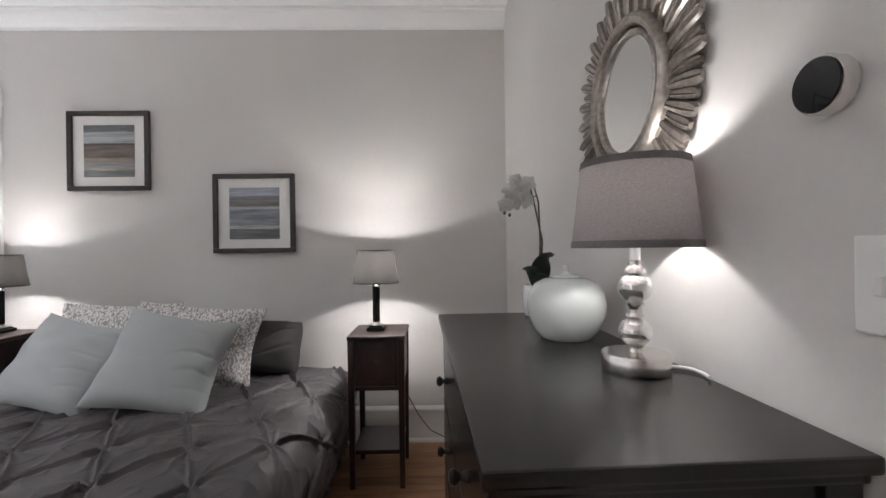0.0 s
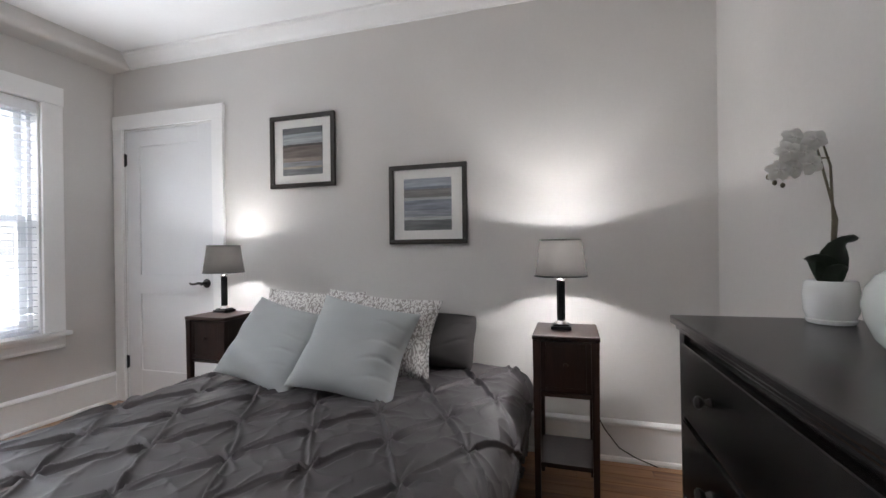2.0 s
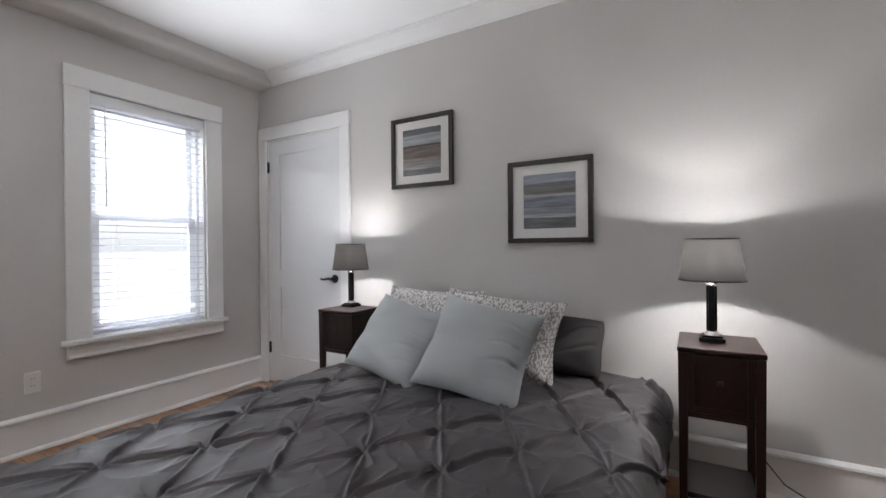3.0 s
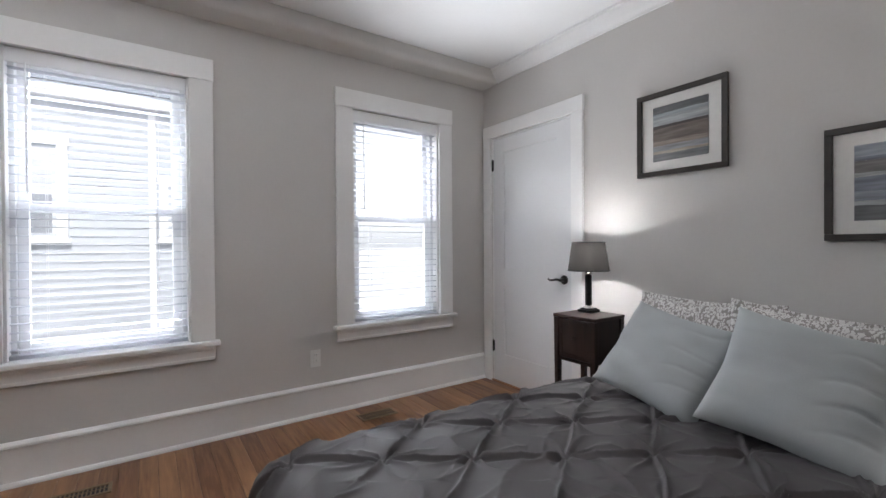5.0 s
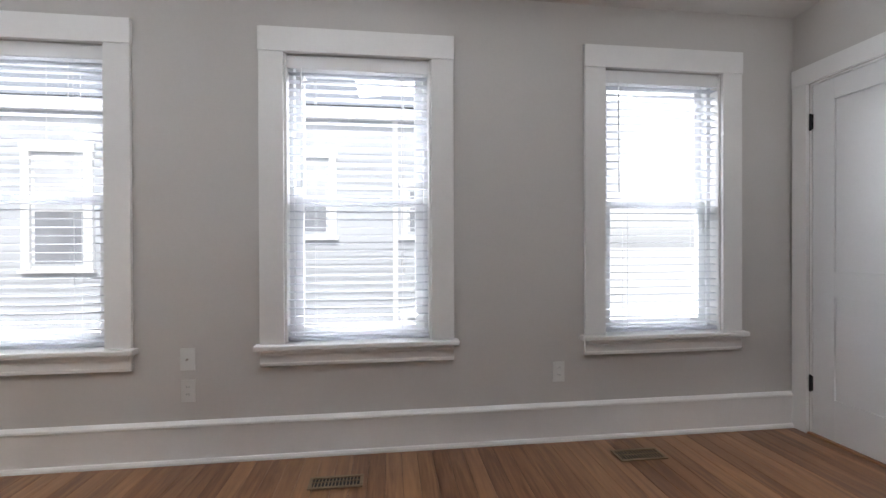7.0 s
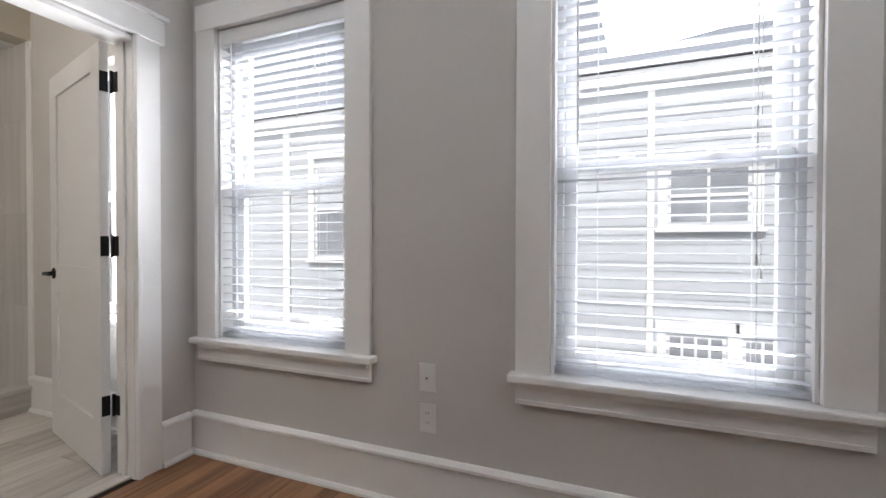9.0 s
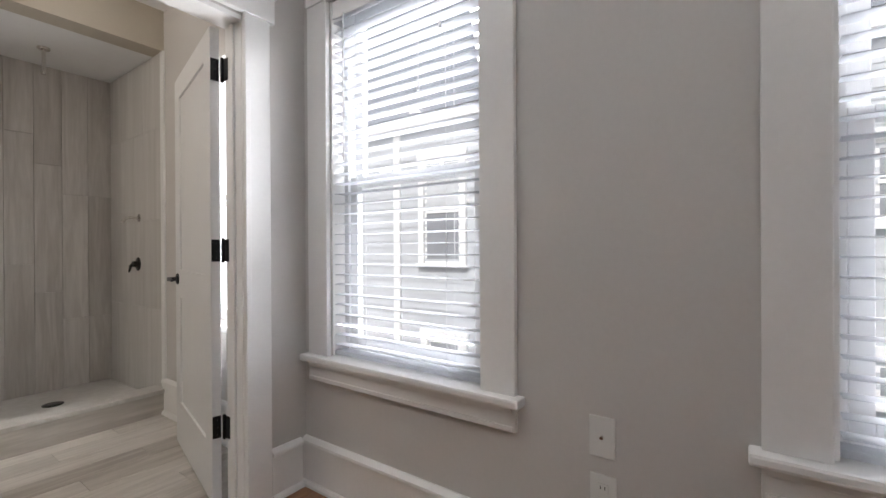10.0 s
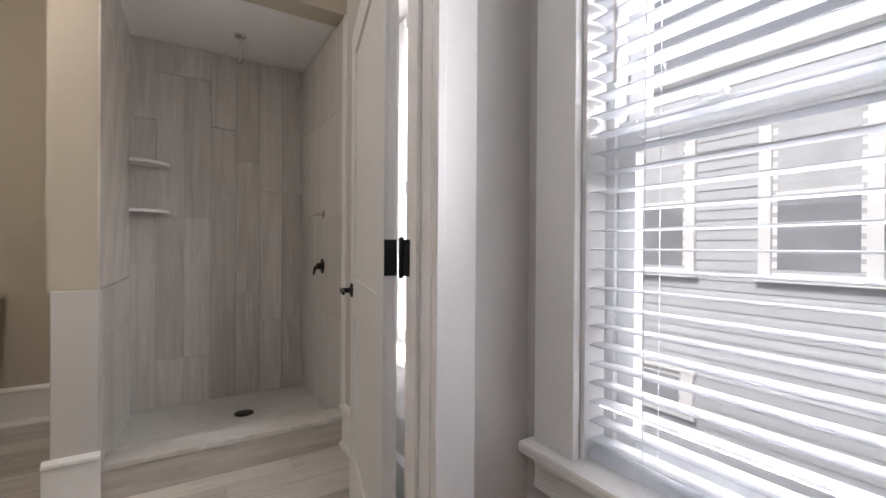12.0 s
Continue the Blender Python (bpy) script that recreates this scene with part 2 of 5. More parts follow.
# ---- mesh helpers ----
def box(bm, x0, x1, y0, y1, z0, z1, bevel=0.0, m=None):
    """A box added to bm, with rounded edges."""
    r = bmesh.ops.create_cube(bm, size=1)
    vs = r["verts"]
    for v in vs:
        v.co = Vector(((x0 + x1) / 2 + v.co.x * (x1 - x0), (y0 + y1) / 2 + v.co.y * (y1 - y0), (z0 + z1) / 2 + v.co.z * (z1 - z0)))
    if bevel:
        es = list({e for v in vs for e in v.link_edges})
        r2 = bmesh.ops.bevel(bm, geom=es, offset=bevel, segments=2, affect="EDGES", profile=0.6)
        vs = list({v for f in r2["faces"] for v in f.verts} | {v for v in vs if v.is_valid})
    if m is not None:
        bmesh.ops.transform(bm, matrix=m, verts=vs)
    return vs


def lathe(bm, profile, segs=40, m=None):
    """A turned body: profile of (radius, height)."""
    rings = []
    for r, z in profile:
        rings.append([bm.verts.new((r * math.cos(2 * math.pi * k / segs), r * math.sin(2 * math.pi * k / segs), z)) for k in range(segs)])
    for a, b in zip(rings, rings[1:]):
        for k in range(segs):
            bm.faces.new((a[k], a[(k + 1) % segs], b[(k + 1) % segs], b[k]))
    bm.faces.new(list(reversed(rings[0])))
    bm.faces.new(rings[-1])
    vs = [v for ring in rings for v in ring]
    if m is not None:
        bmesh.ops.transform(bm, matrix=m, verts=vs)
    return vs


def tube(bm, pts, radius, segs=8):
    """A round rod along points."""
    rings = []
    for i, p in enumerate(pts):
        p = Vector(p)
        d = (Vector(pts[min(i + 1, len(pts) - 1)]) - Vector(pts[max(i - 1, 0)])).normalized()
        a = d.cross(Vector((0.3, 0.2, 1)) if abs(d.z) < 0.9 else Vector((1, 0, 0))).normalized()
        b = d.cross(a)
        r = radius[i] if isinstance(radius, (list, tuple)) else radius
        rings.append([bm.verts.new(p + (a * math.cos(t) + b * math.sin(t)) * r) for t in (2 * math.pi * k / segs for k in range(segs))])
    for a, b in zip(rings, rings[1:]):
        for k in range(segs):
            bm.faces.new((a[k], a[(k + 1) % segs], b[(k + 1) % segs], b[k]))
    bm.faces.new(list(reversed(rings[0])))
    bm.faces.new(rings[-1])


def finish(name, bm, material, smooth=False):
    me = bpy.data.meshes.new(name)
    bmesh.ops.recalc_face_normals(bm, faces=bm.faces[:])
    bm.to_mesh(me)
    bm.free()
    me.materials.append(material)
    if smooth:
        me.shade_smooth()
        me.set_sharp_from_angle(angle=radians(38))
    return new(name, me)


def part(name, bm, material, parent, label="", smooth=False):
    ob = finish(name, bm, material, smooth)
    ob.parent = parent
    if label:
        ob["label"] = label
    return ob


def bpart(name, parent, material, x0, x1, y0, y1, z0, z1, bevel=0.003, label="", m=None):
    bm = bmesh.new()
    box(bm, x0, x1, y0, y1, z0, z1, bevel, m)
    return part(name, bm, material, parent, label)


def thing(name, m, label, category, group="", kind=""):
    """An Empty at a thing's base; its parts are built in its own axes."""
    ob = new(name)
    ob.empty_display_size = 0.05
    ob.matrix_world = m
    return tagged(ob, label, category, group, kind)


def solid(name, material, x0, x1, y0, y1, z0, z1, label, category="", bevel=0.0, kind="structure", m=None):
    bm = bmesh.new()
    box(bm, x0, x1, y0, y1, z0, z1, bevel, m)
    return tagged(finish(name, bm, material), label, category or name.split("_")[0], "", kind)


# ---- structure of the bedroom ----
H = 2.62            # ceiling
SOUTH = -4.82       # wall with the bathroom door
WT = 0.16           # thickness of the window wall
HEAD, SILL = 2.14, 0.60
WINS = [(-1.225, -0.485), (-3.015, -2.235), (-4.647, -3.885)]
BWIN = (-5.80, -5.30)
ST = 0.118          # thickness of the wall to the bathroom


def pierced(name, material, u0, u1, z0, z1, holes, place, label):
    """A wall along one axis with openings cut through it. holes: (u0, u1, z0, z1)."""
    us = sorted({u0, u1, *[h[0] for h in holes], *[h[1] for h in holes]})
    bm = bmesh.new()
    for a, b in zip(us, us[1:]):
        spans = [(z0, z1)]
        for h0, h1, g0, g1 in holes:
            if h0 <= a + 1e-6 and h1 >= b - 1e-6:
                spans = [s for s in ((z0, g0), (g1, z1)) if s[1] > s[0]]
        for s0, s1 in spans:
            x0, x1, y0, y1 = place(a, b)
            box(bm, x0, x1, y0, y1, s0, s1)
    bmesh.ops.remove_doubles(bm, verts=bm.verts[:], dist=1e-5)
    doubled = [f for f in bm.faces if sum(1 for g in bm.faces if g is not f and (g.calc_center_median() - f.calc_center_median()).length < 1e-4)]
    bmesh.ops.delete(bm, geom=doubled, context="FACES")
    return tagged(finish(name, bm, material), label, "wall", "", "structure")


wall_west = pierced("wall_west", PAINT, SOUTH - 0.06, 0.0, 0.0, H, [(a, b, SILL - 0.032, HEAD) for a, b in WINS],
                    lambda a, b: (-WT, 0.0, a, b), "warm grey painted wall with three sash windows")
# unseen outer skin, added to swallow lamp light bouncing towards the house opposite
pierced("outer_bounce_baffle", OUTBAFFLE, -7.8, 0.9, -1.3, 3.4, [(a, b, SILL - 0.032, HEAD) for a, b in WINS] + [(BWIN[0], BWIN[1], SILL, HEAD)],
        lambda a, b: (-WT - 0.022, -WT - 0.001, a, b), "unseen dark outer skin added to keep bounced light off the neighbouring house")
CLOSET = (0.11, 0.95, 2.06)
wall_north = pierced("wall_north", PAINT, -WT, 4.30, 0.0, H, [(CLOSET[0], CLOSET[1], 0.0, CLOSET[2])],
                     lambda a, b: (a, b, 0.0, 0.14), "warm grey painted wall behind the bed")
BDOOR = (0.297, 1.115, 2.005)
wall_south = pierced("wall_south", PAINT, 0.0, 4.6, 0.0, H, [(BDOOR[0], BDOOR[1], 0.0, BDOOR[2])],
                     lambda a, b: (a, b, SOUTH - ST, SOUTH), "warm grey painted wall with the bathroom doorway")
EAST = pose(4.08, 0, 0, 0, 0, 1.95)
wall_east = solid("wall_east", PAINT, 0.0, 0.14, -4.9, 0.0, 0.0, H, "warm grey painted wall behind the dresser", "wall", m=EAST)
solid("wall_closet", PAINT, 0.0, 1.2, 0.75, 0.85, 0.0, H, "plain wall at the back of the closet", "wall")
ceiling = solid("ceiling", CEIL, -WT, 4.6, SOUTH - ST, 0.14, H, H + 0.12, "smooth white painted ceiling", "ceiling")

# boxed soffit above the windows, with a rounded lower edge
bm = bmesh.new()
prof = [(0.0, H), (0.19, H)] + [(0.19 - 0.045 + 0.045 * math.cos(t), 2.512 + 0.045 - 0.045 * math.sin(t)) for t in (math.pi / 2 * k / 6 for k in range(7))] + [(0.0, 2.505)]
ra = [bm.verts.new((x, 0.0, z)) for x, z in prof]
rb = [bm.verts.new((x, SOUTH, z)) for x, z in prof]
for k in range(len(prof)):
    j = (k + 1) % len(prof)
    bm.faces.new((ra[k], ra[j], rb[j], rb[k]))
bm.faces.new(ra), bm.faces.new(list(reversed(rb)))
tagged(finish("soffit", bm, PAINT, True), "grey painted boxed soffit along the ceiling above the windows", "soffit", "", "structure")


def moulding(name, prof, start, end, material, label, category):
    """A strip of constant profile between two points; prof: (out from the wall, height), wall to the right of the run."""
    a, b = Vector(start), Vector(end)
    d = (b - a).normalized()
    out = Vector((d.y, -d.x, 0))
    bm = bmesh.new()
    ra = [bm.verts.new(a + out * o + Vector((0, 0, z))) for o, z in prof]
    rb = [bm.verts.new(b + out * o + Vector((0, 0, z))) for o, z in prof]
    for k in range(len(prof)):
        j = (k + 1) % len(prof)
        bm.faces.new((ra[k], ra[j], rb[j], rb[k]))
    bm.faces.new(ra), bm.faces.new(list(reversed(rb)))
    return tagged(finish(name, bm, material), label, category, "", "structure")


CROWN = [(0, 2.515), (0.012, 2.515), (0.016, 2.53), (0.035, 2.55), (0.06, 2.585), (0.066, 2.6), (0.08, 2.605), (0.08, H), (0, H)]
moulding("crown_moulding", CROWN, (0.19, 0, 0), (4.08, 0, 0), TRIM, "white crown moulding above the bed wall", "moulding")
BASE = [(0, 0), (0.034, 0), (0.033, 0.012), (0.026, 0.022), (0.018, 0.024), (0.018, 0.185), (0.028, 0.192), (0.026, 0.203), (0.014, 0.212), (0.008, 0.216), (0, 0.216)]
moulding("baseboard", BASE, (0, SOUTH, 0), (0, 0, 0), TRIM, "tall white baseboard under the windows", "baseboard")
moulding("baseboard", BASE, (1.045, 0, 0), (4.08, 0, 0), TRIM, "tall white baseboard behind the bed", "baseboard")
moulding("baseboard", BASE, (0.185, SOUTH, 0), (0.034, SOUTH, 0), TRIM, "short white baseboard beside the bathroom door", "baseboard")
moulding("baseboard", BASE, (4.6, SOUTH, 0), (1.265, SOUTH, 0), TRIM, "tall white baseboard on the far wall", "baseboard")
e0, e1 = EAST @ Vector((0, -0.03, 0)), EAST @ Vector((0, -4.8, 0))
moulding("baseboard", BASE, e0, e1, TRIM, "tall white baseboard behind the dresser", "baseboard")


# ---- windows ----
def window(number, y0, y1, label, casing=True, blind_label="", cords=((0.10, 0.62), (0.112, 0.66)), wand=0.72):
    """A double-hung sash window with casing, stool and apron; and its slatted blind."""
    w = thing("window_%d" % number, pose(0, (y0 + y1) / 2, SILL), label, "window", "", "structure")
    hw, hh = (y1 - y0) / 2, HEAD - SILL
    cw = 0.125
    if casing:
        for s in (-1, 1):
            a, b = sorted((s * hw, s * (hw + cw)))
            bpart("casing", w, TRIM, 0.0, 0.022, a, b, 0.0, hh, 0.003)
        bpart("head_casing", w, TRIM, 0.0, 0.026, -hw - cw - 0.004, hw + cw + 0.004, hh, hh + 0.128, 0.003)
        bpart("stool", w, TRIM, -0.10, 0.055, -hw - cw - 0.025, hw + cw + 0.025, -0.03, 0.0, 0.008)
        bm = bmesh.new()
        box(bm, 0.0, 0.02, -hw - cw, hw + cw, -0.115, -0.03, 0.003)
        box(bm, 0.02, 0.032, -hw - cw + 0.01, hw + cw - 0.01, -0.055, -0.031, 0.005)
        box(bm, 0.02, 0.026, -hw - cw + 0.005, hw + cw - 0.005, -0.113, -0.095, 0.003)
        part("apron", bm, TRIM, w)
    for s in (-1, 1):
        a, b = sorted((s * hw, s * (hw - 0.035)))
        bpart("jamb", w, VINYL, -0.158, -0.074, a, b, 0.0, hh, 0.003)
        a, b = sorted((s * hw, s * (hw - 0.012)))
        bpart("reveal", w, TRIM, -0.072, -0.002, a, b, 0.002, hh, 0.002)
    bpart("sill", w, VINYL, -0.175, -0.101, -hw + 0.001, hw - 0.001, -0.03, 0.0115, 0.001)
    bpart("head_jamb", w, VINYL, -0.158, -0.074, -hw + 0.036, hw - 0.036, hh - 0.03, hh - 0.002, 0.003)
    mid = 1.36 - SILL
    for nm, x, z0, z1 in (("upper_sash", -0.135, mid - 0.02, hh - 0.032), ("lower_sash", -0.10, 0.012, mid + 0.022)):
        bm = bmesh.new()
        for s in (-1, 1):
            a, b = sorted((s * (hw - 0.037), s * (hw - 0.082)))
            box(bm, x - 0.016, x + 0.016, a, b, z0, z1, 0.003)
        box(bm, x - 0.015, x + 0.015, -hw + 0.083, hw - 0.083, z0, z0 + (0.06 if nm[0] == "l" else 0.042), 0.003)
        box(bm, x - 0.015, x + 0.015, -hw + 0.083, hw - 0.083, z1 - 0.042, z1, 0.003)
        sash = part(nm, bm, VINYL, w)
        bm = bmesh.new()
        box(bm, x - 0.003, x + 0.003, -hw + 0.08, hw - 0.08, z0 + 0.035, z1 - 0.035)
        g = part("pane", bm, GLASS, sash)
        g.visible_shadow = False
    for s in (-0.35, 0.35):
        bpart("sash_lock", w, VINYL, -0.09, -0.07, s * hw - 0.025, s * hw + 0.025, mid + 0.023, mid + 0.036, 0.004)
    # blind
    b = thing("window_blind", pose(-0.035, (y0 + y1) / 2, SILL), blind_label, "blind", "blinds")
    bw = hw - 0.0135
    bpart("valance", b, VINYL, 0.022, 0.030, -bw, bw, hh - 0.078, hh - 0.004, 0.003)
    bpart("headrail", b, SLAT, -0.028, 0.020, -bw + 0.003, bw - 0.003, hh - 0.05, hh - 0.004, 0.002)
    n, top, low = 33, hh - 0.095, 0.05
    bm = bmesh.new()
    xs = [-0.025 + 0.0125 * k for k in range(5)]
    va, vb = [], []
    for x in xs:
        z = 0.0022 * (1 - (x / 0.025) ** 2)
        va.append((x, z))
    top_a = [bm.verts.new((x, -bw + 0.004, z + 0.0013)) for x, z in va]
    top_b = [bm.verts.new((x, bw - 0.004, z + 0.0013)) for x, z in va]
    bot_a = [bm.verts.new((x, -bw + 0.004, z - 0.0013)) for x, z in va]
    bot_b = [bm.verts.new((x, bw - 0.004, z - 0.0013)) for x, z in va]
    for k in range(4):
        bm.faces.new((top_a[k], top_a[k + 1], top_b[k + 1], top_b[k]))
        bm.faces.new((bot_b[k], bot_b[k + 1], bot_a[k + 1], bot_a[k]))
    for ta, ba in ((top_a, bot_a), (top_b, bot_b)):
        for k in range(4):
            bm.faces.new((ta[k], ba[k], ba[k + 1], ta[k + 1]))
    for k in (0, 4):
        bm.faces.new((top_a[k], top_b[k], bot_b[k], bot_a[k]))
    bmesh.ops.recalc_face_normals(bm, faces=bm.faces[:])
    me = bpy.data.meshes.new("slat")
    bm.to_mesh(me)
    bm.free()
    me.materials.append(SLAT)
    for k in range(n):
        s = new("slat", me)
        s.parent = b
        s.location = (0, 0, low + (top - low) * k / (n - 1))
        s.rotation_euler = (random.uniform(-0.002, 0.002), random.uniform(-0.03, 0.03), 0)
    bpart("bottom_rail", b, SLAT, -0.026, 0.026, -bw, bw, 0.008, 0.028, 0.005)
    for s in (-0.62, 0.62):
        for x in (-0.027, 0.027):
            bm = bmesh.new()
            tube(bm, [(x, s * bw, 0.02), (x, s * bw, hh - 0.05)], 0.0011, 5)
            part("ladder_cord", bm, SLAT, b)
    bm = bmesh.new()
    tube(bm, [(0.036, -bw + 0.075, hh - 0.07), (0.037, -bw + 0.076, hh - 0.4), (0.038, -bw + 0.077, hh - wand)], 0.004, 6)
    part("tilt_wand", bm, VINYL, b, smooth=True)
    for dy, zl in cords:
        bm = bmesh.new()
        tube(bm, [(0.036, bw - dy, hh - 0.07), (0.038, bw - dy, zl)], 0.0011, 5)
        tube(bm, [(0.038, bw - dy, zl + 0.002), (0.038, bw - dy, zl - 0.03)], [0.002, 0.0055], 8)
        part("lift_cord", bm, VINYL, b)


window(1, *WINS[0], "white sash window with bright sky behind its blind", True, "white slatted blind lowered with open slats in a bright window")
window(2, *WINS[1], "white sash window facing a neighbouring grey house", True, "white slatted blind lowered over a sash window", ((0.135, 0.40), (0.147, 0.44)))
window(3, *WINS[2], "white sash window beside the bathroom doorway", True, "white slatted blind lowered with slats tilted open", ((0.155, 1.28), (0.255, 1.08)), 0.70)


# ---- doors ----
def lever(parent, x, y, z, out, along, label):
    """A dark lever handle: rose, neck and curved lever. out: +-1 along y, along: +-1 along x."""
    bm = bmesh.new()
    lathe(bm, [(0.0, 0), (0.033, 0.0), (0.033, 0.004), (0.028, 0.009), (0.012, 0.012), (0.011, 0.045), (0.013, 0.05), (0.0, 0.052)], 24,
          pose(x, y, z, 90 if out < 0 else -90))
    h = part("lever_handle", bm, BRONZE, parent, label, True)
    bm = bmesh.new()
    tube(bm, [(x, y + out * 0.043, z), (x + along * 0.03, y + out * 0.046, z + 0.004), (x + along * 0.065, y + out * 0.045, z - 0.004), (x + along * 0.095, y + out * 0.043, z - 0.006), (x + along * 0.115, y + out * 0.040, z + 0.003)], [0.010, 0.009, 0.0075, 0.007, 0.005], 10)
    part("lever", bm, BRONZE, h, "", True)


def leaf_mesh(bm, w, h, t, panels):
    """A flat panelled door leaf with recessed panels on both faces; hinge edge at x = 0, y from 0 to t."""
    box(bm, 0, w, t * 0.28, t * 0.72, 0, h)
    xs = [0, panels[0][0], panels[0][1], w]
    zs = [0] + [z for p in panels for z in p[2:]] + [h]
    for y0, y1 in ((0, t * 0.28), (t * 0.72, t)):
        box(bm, 0, xs[1], y0, y1, 0, h, 0.002)
        box(bm, xs[2], w, y0, y1, 0, h, 0.002)
        for k in range(0, len(zs), 2):
            box(bm, xs[1], xs[2], y0, y1, zs[k], zs[k + 1], 0.002)


def hinge(parent, x, y, z, m=None):
    bm = bmesh.new()
    tube(bm, [(x, y, z - 0.05), (x, y, z - 0.047), (x, y, z + 0.047), (x, y, z + 0.05)], [0.004, 0.0065, 0.0065, 0.004], 10)
    box(bm, x - 0.014, x + 0.014, y + 0.003, y + 0.006, z - 0.044, z + 0.044, 0.001)
    return part("hinge", bm, BLACKIRON, parent, "black steel butt hinge", True)


d1 = thing("door_1", pose(CLOSET[0], 0, 0), "closed white two-panel closet door beside the bed", "door", "", "structure")
LW = CLOSET[1] - CLOSET[0]
bm = bmesh.new()
leaf_mesh(bm, LW - 0.026, 2.04, 0.036, [(0.125, LW - 0.15, 0.235, 0.81), (0.125, LW - 0.15, 0.955, 1.92)])
bmesh.ops.transform(bm, matrix=pose(0.013, 0.004, 0.008), verts=bm.verts[:])
part("door_leaf", bm, DOORP, d1)
lever(d1, 0.765, 0.003, 0.905, -1, -1, "dark bronze lever handle")
for z in (1.835, 0.30):
    hinge(d1, 0.006, -0.004, z)
for a, b in ((-0.095, -0.004), (LW + 0.004, LW + 0.1)):
    bpart("casing", d1, TRIM, a, b, -0.022, 0.0, 0.0, CLOSET[2] + 0.004, 0.003)
bpart("head_casing", d1, TRIM, -0.095, LW + 0.105, -0.025, 0.0, CLOSET[2] + 0.004, CLOSET[2] + 0.108, 0.003)
for a, b in ((-0.004, 0.010), (LW - 0.010, LW + 0.004)):
    bpart("jamb", d1, TRIM, a, b, 0.001, 0.139, 0.0, CLOSET[2], 0.001)
bpart("head_jamb", d1, TRIM, 0.011, LW - 0.011, 0.001, 0.139, CLOSET[2] - 0.009, CLOSET[2] + 0.003, 0.001)
bpart("threshold", d1, FLOORW, 0.0, LW, -0.018, 0.14, 0.001, 0.012, 0.003)

d2 = thing("door_2", pose(0, SOUTH, 0), "white panelled bathroom door standing open on black hinges", "door", "", "structure")
JX0, JX1 = BDOOR[0], BDOOR[1]
for a, b in ((JX0 - 0.110, JX0 + 0.003), (JX1 - 0.003, JX1 + 0.110)):
    bm = bmesh.new()
    box(bm, a, b, 0.0, 0.02, 0.0, BDOOR[2] + 0.01, 0.003)
    e = b if a < 0.5 else a
    box(bm, min(e, e + (-0.022 if a < 0.5 else 0.022)), max(e, e + (-0.022 if a < 0.5 else 0.022)), 0.02, 0.027, 0.0, BDOOR[2] + 0.01, 0.003)
    part("casing", bm, TRIM, d2)
bpart("head_casing", d2, TRIM, JX0 - 0.13, JX1 + 0.13, 0.0, 0.026, BDOOR[2] + 0.01, BDOOR[2] + 0.12, 0.003)
bpart("head_cap", d2, TRIM, JX0 - 0.145, JX1 + 0.145, 0.0, 0.04, BDOOR[2] + 0.12, BDOOR[2] + 0.14, 0.004)
for a, b in ((JX0 - 0.014, JX0 + 0.006), (JX1 - 0.006, JX1 + 0.014)):
    bpart("jamb", d2, TRIM, a, b, -ST - 0.002, 0.002, 0.0, BDOOR[2], 0.001)
bpart("stop", d2, TRIM, JX0 + 0.0065, JX0 + 0.018, -0.07, -0.045, 0.0, BDOOR[2] - 0.02, 0.002)
bpart("head_jamb", d2, TRIM, JX0 + 0.007, JX1 - 0.007, -ST - 0.002, 0.002, BDOOR[2] - 0.02, BDOOR[2], 0.001)
bpart("threshold", d2, BATHTILE, JX0 + 0.007, JX1 - 0.007, -ST, -0.02, 0.001, 0.012, 0.004)
# leaf: hinged on the far side of the jamb, swung back towards the window wall
swing = Matrix.Translation((0.313, -0.150, 0.008)) @ pose(0, 0, 0, 0, 0, -104)
BW = 0.80
bm = bmesh.new()
leaf_mesh(bm, BW, 1.985, 0.036, [(0.115, BW - 0.115, 0.24, 0.80), (0.115, BW - 0.115, 0.95, 1.87)])
bmesh.ops.transform(bm, matrix=swing, verts=bm.verts[:])
leaf = part("door_leaf", bm, DOORP, d2)
bm = bmesh.new()
lathe(bm, [(0.0, 0), (0.03, 0.0), (0.03, 0.005), (0.025, 0.009), (0.011, 0.012), (0.010, 0.05), (0.0, 0.052)], 24, swing @ pose(BW - 0.07, 0.036, 0.90, -90))
hd = part("lever_handle", bm, BLACKIRON, leaf, "black lever handle", True)
bm = bmesh.new()
tube(bm, [swing @ Vector(p) for p in ((BW - 0.07, 0.078, 0.90), (BW - 0.11, 0.082, 0.902), (BW - 0.17, 0.080, 0.897))], [0.010, 0.009, 0.006], 10)
part("lever", bm, BLACKIRON, d2, "", True)
for z in (1.815, 1.062, 0.325):
    bm = bmesh.new()
    tube(bm, [(0.309, -0.134, z - 0.052), (0.309, -0.134, z - 0.048), (0.309, -0.134, z + 0.048), (0.309, -0.134, z + 0.052)], [0.004, 0.007, 0.007, 0.004], 10)
    box(bm, -0.0035, 0.0, 0.002, 0.034, -0.046, 0.046, 0.001, swing @ pose(0, 0, z - 0.008))
    box(bm, 0.3035, 0.306, -0.132, -0.098, z - 0.046, z + 0.046, 0.001, None)
    for dz in (-0.03, 0.0, 0.03):
        lathe(bm, [(0.0, 0), (0.004, 0), (0.003, 0.0015), (0, 0.002)], 8, swing @ pose(-0.0035, 0.017, z - 0.008 + dz, 0, -90, 0))
    part("hinge", bm, BLACKIRON, d2, "black steel butt hinge", True)

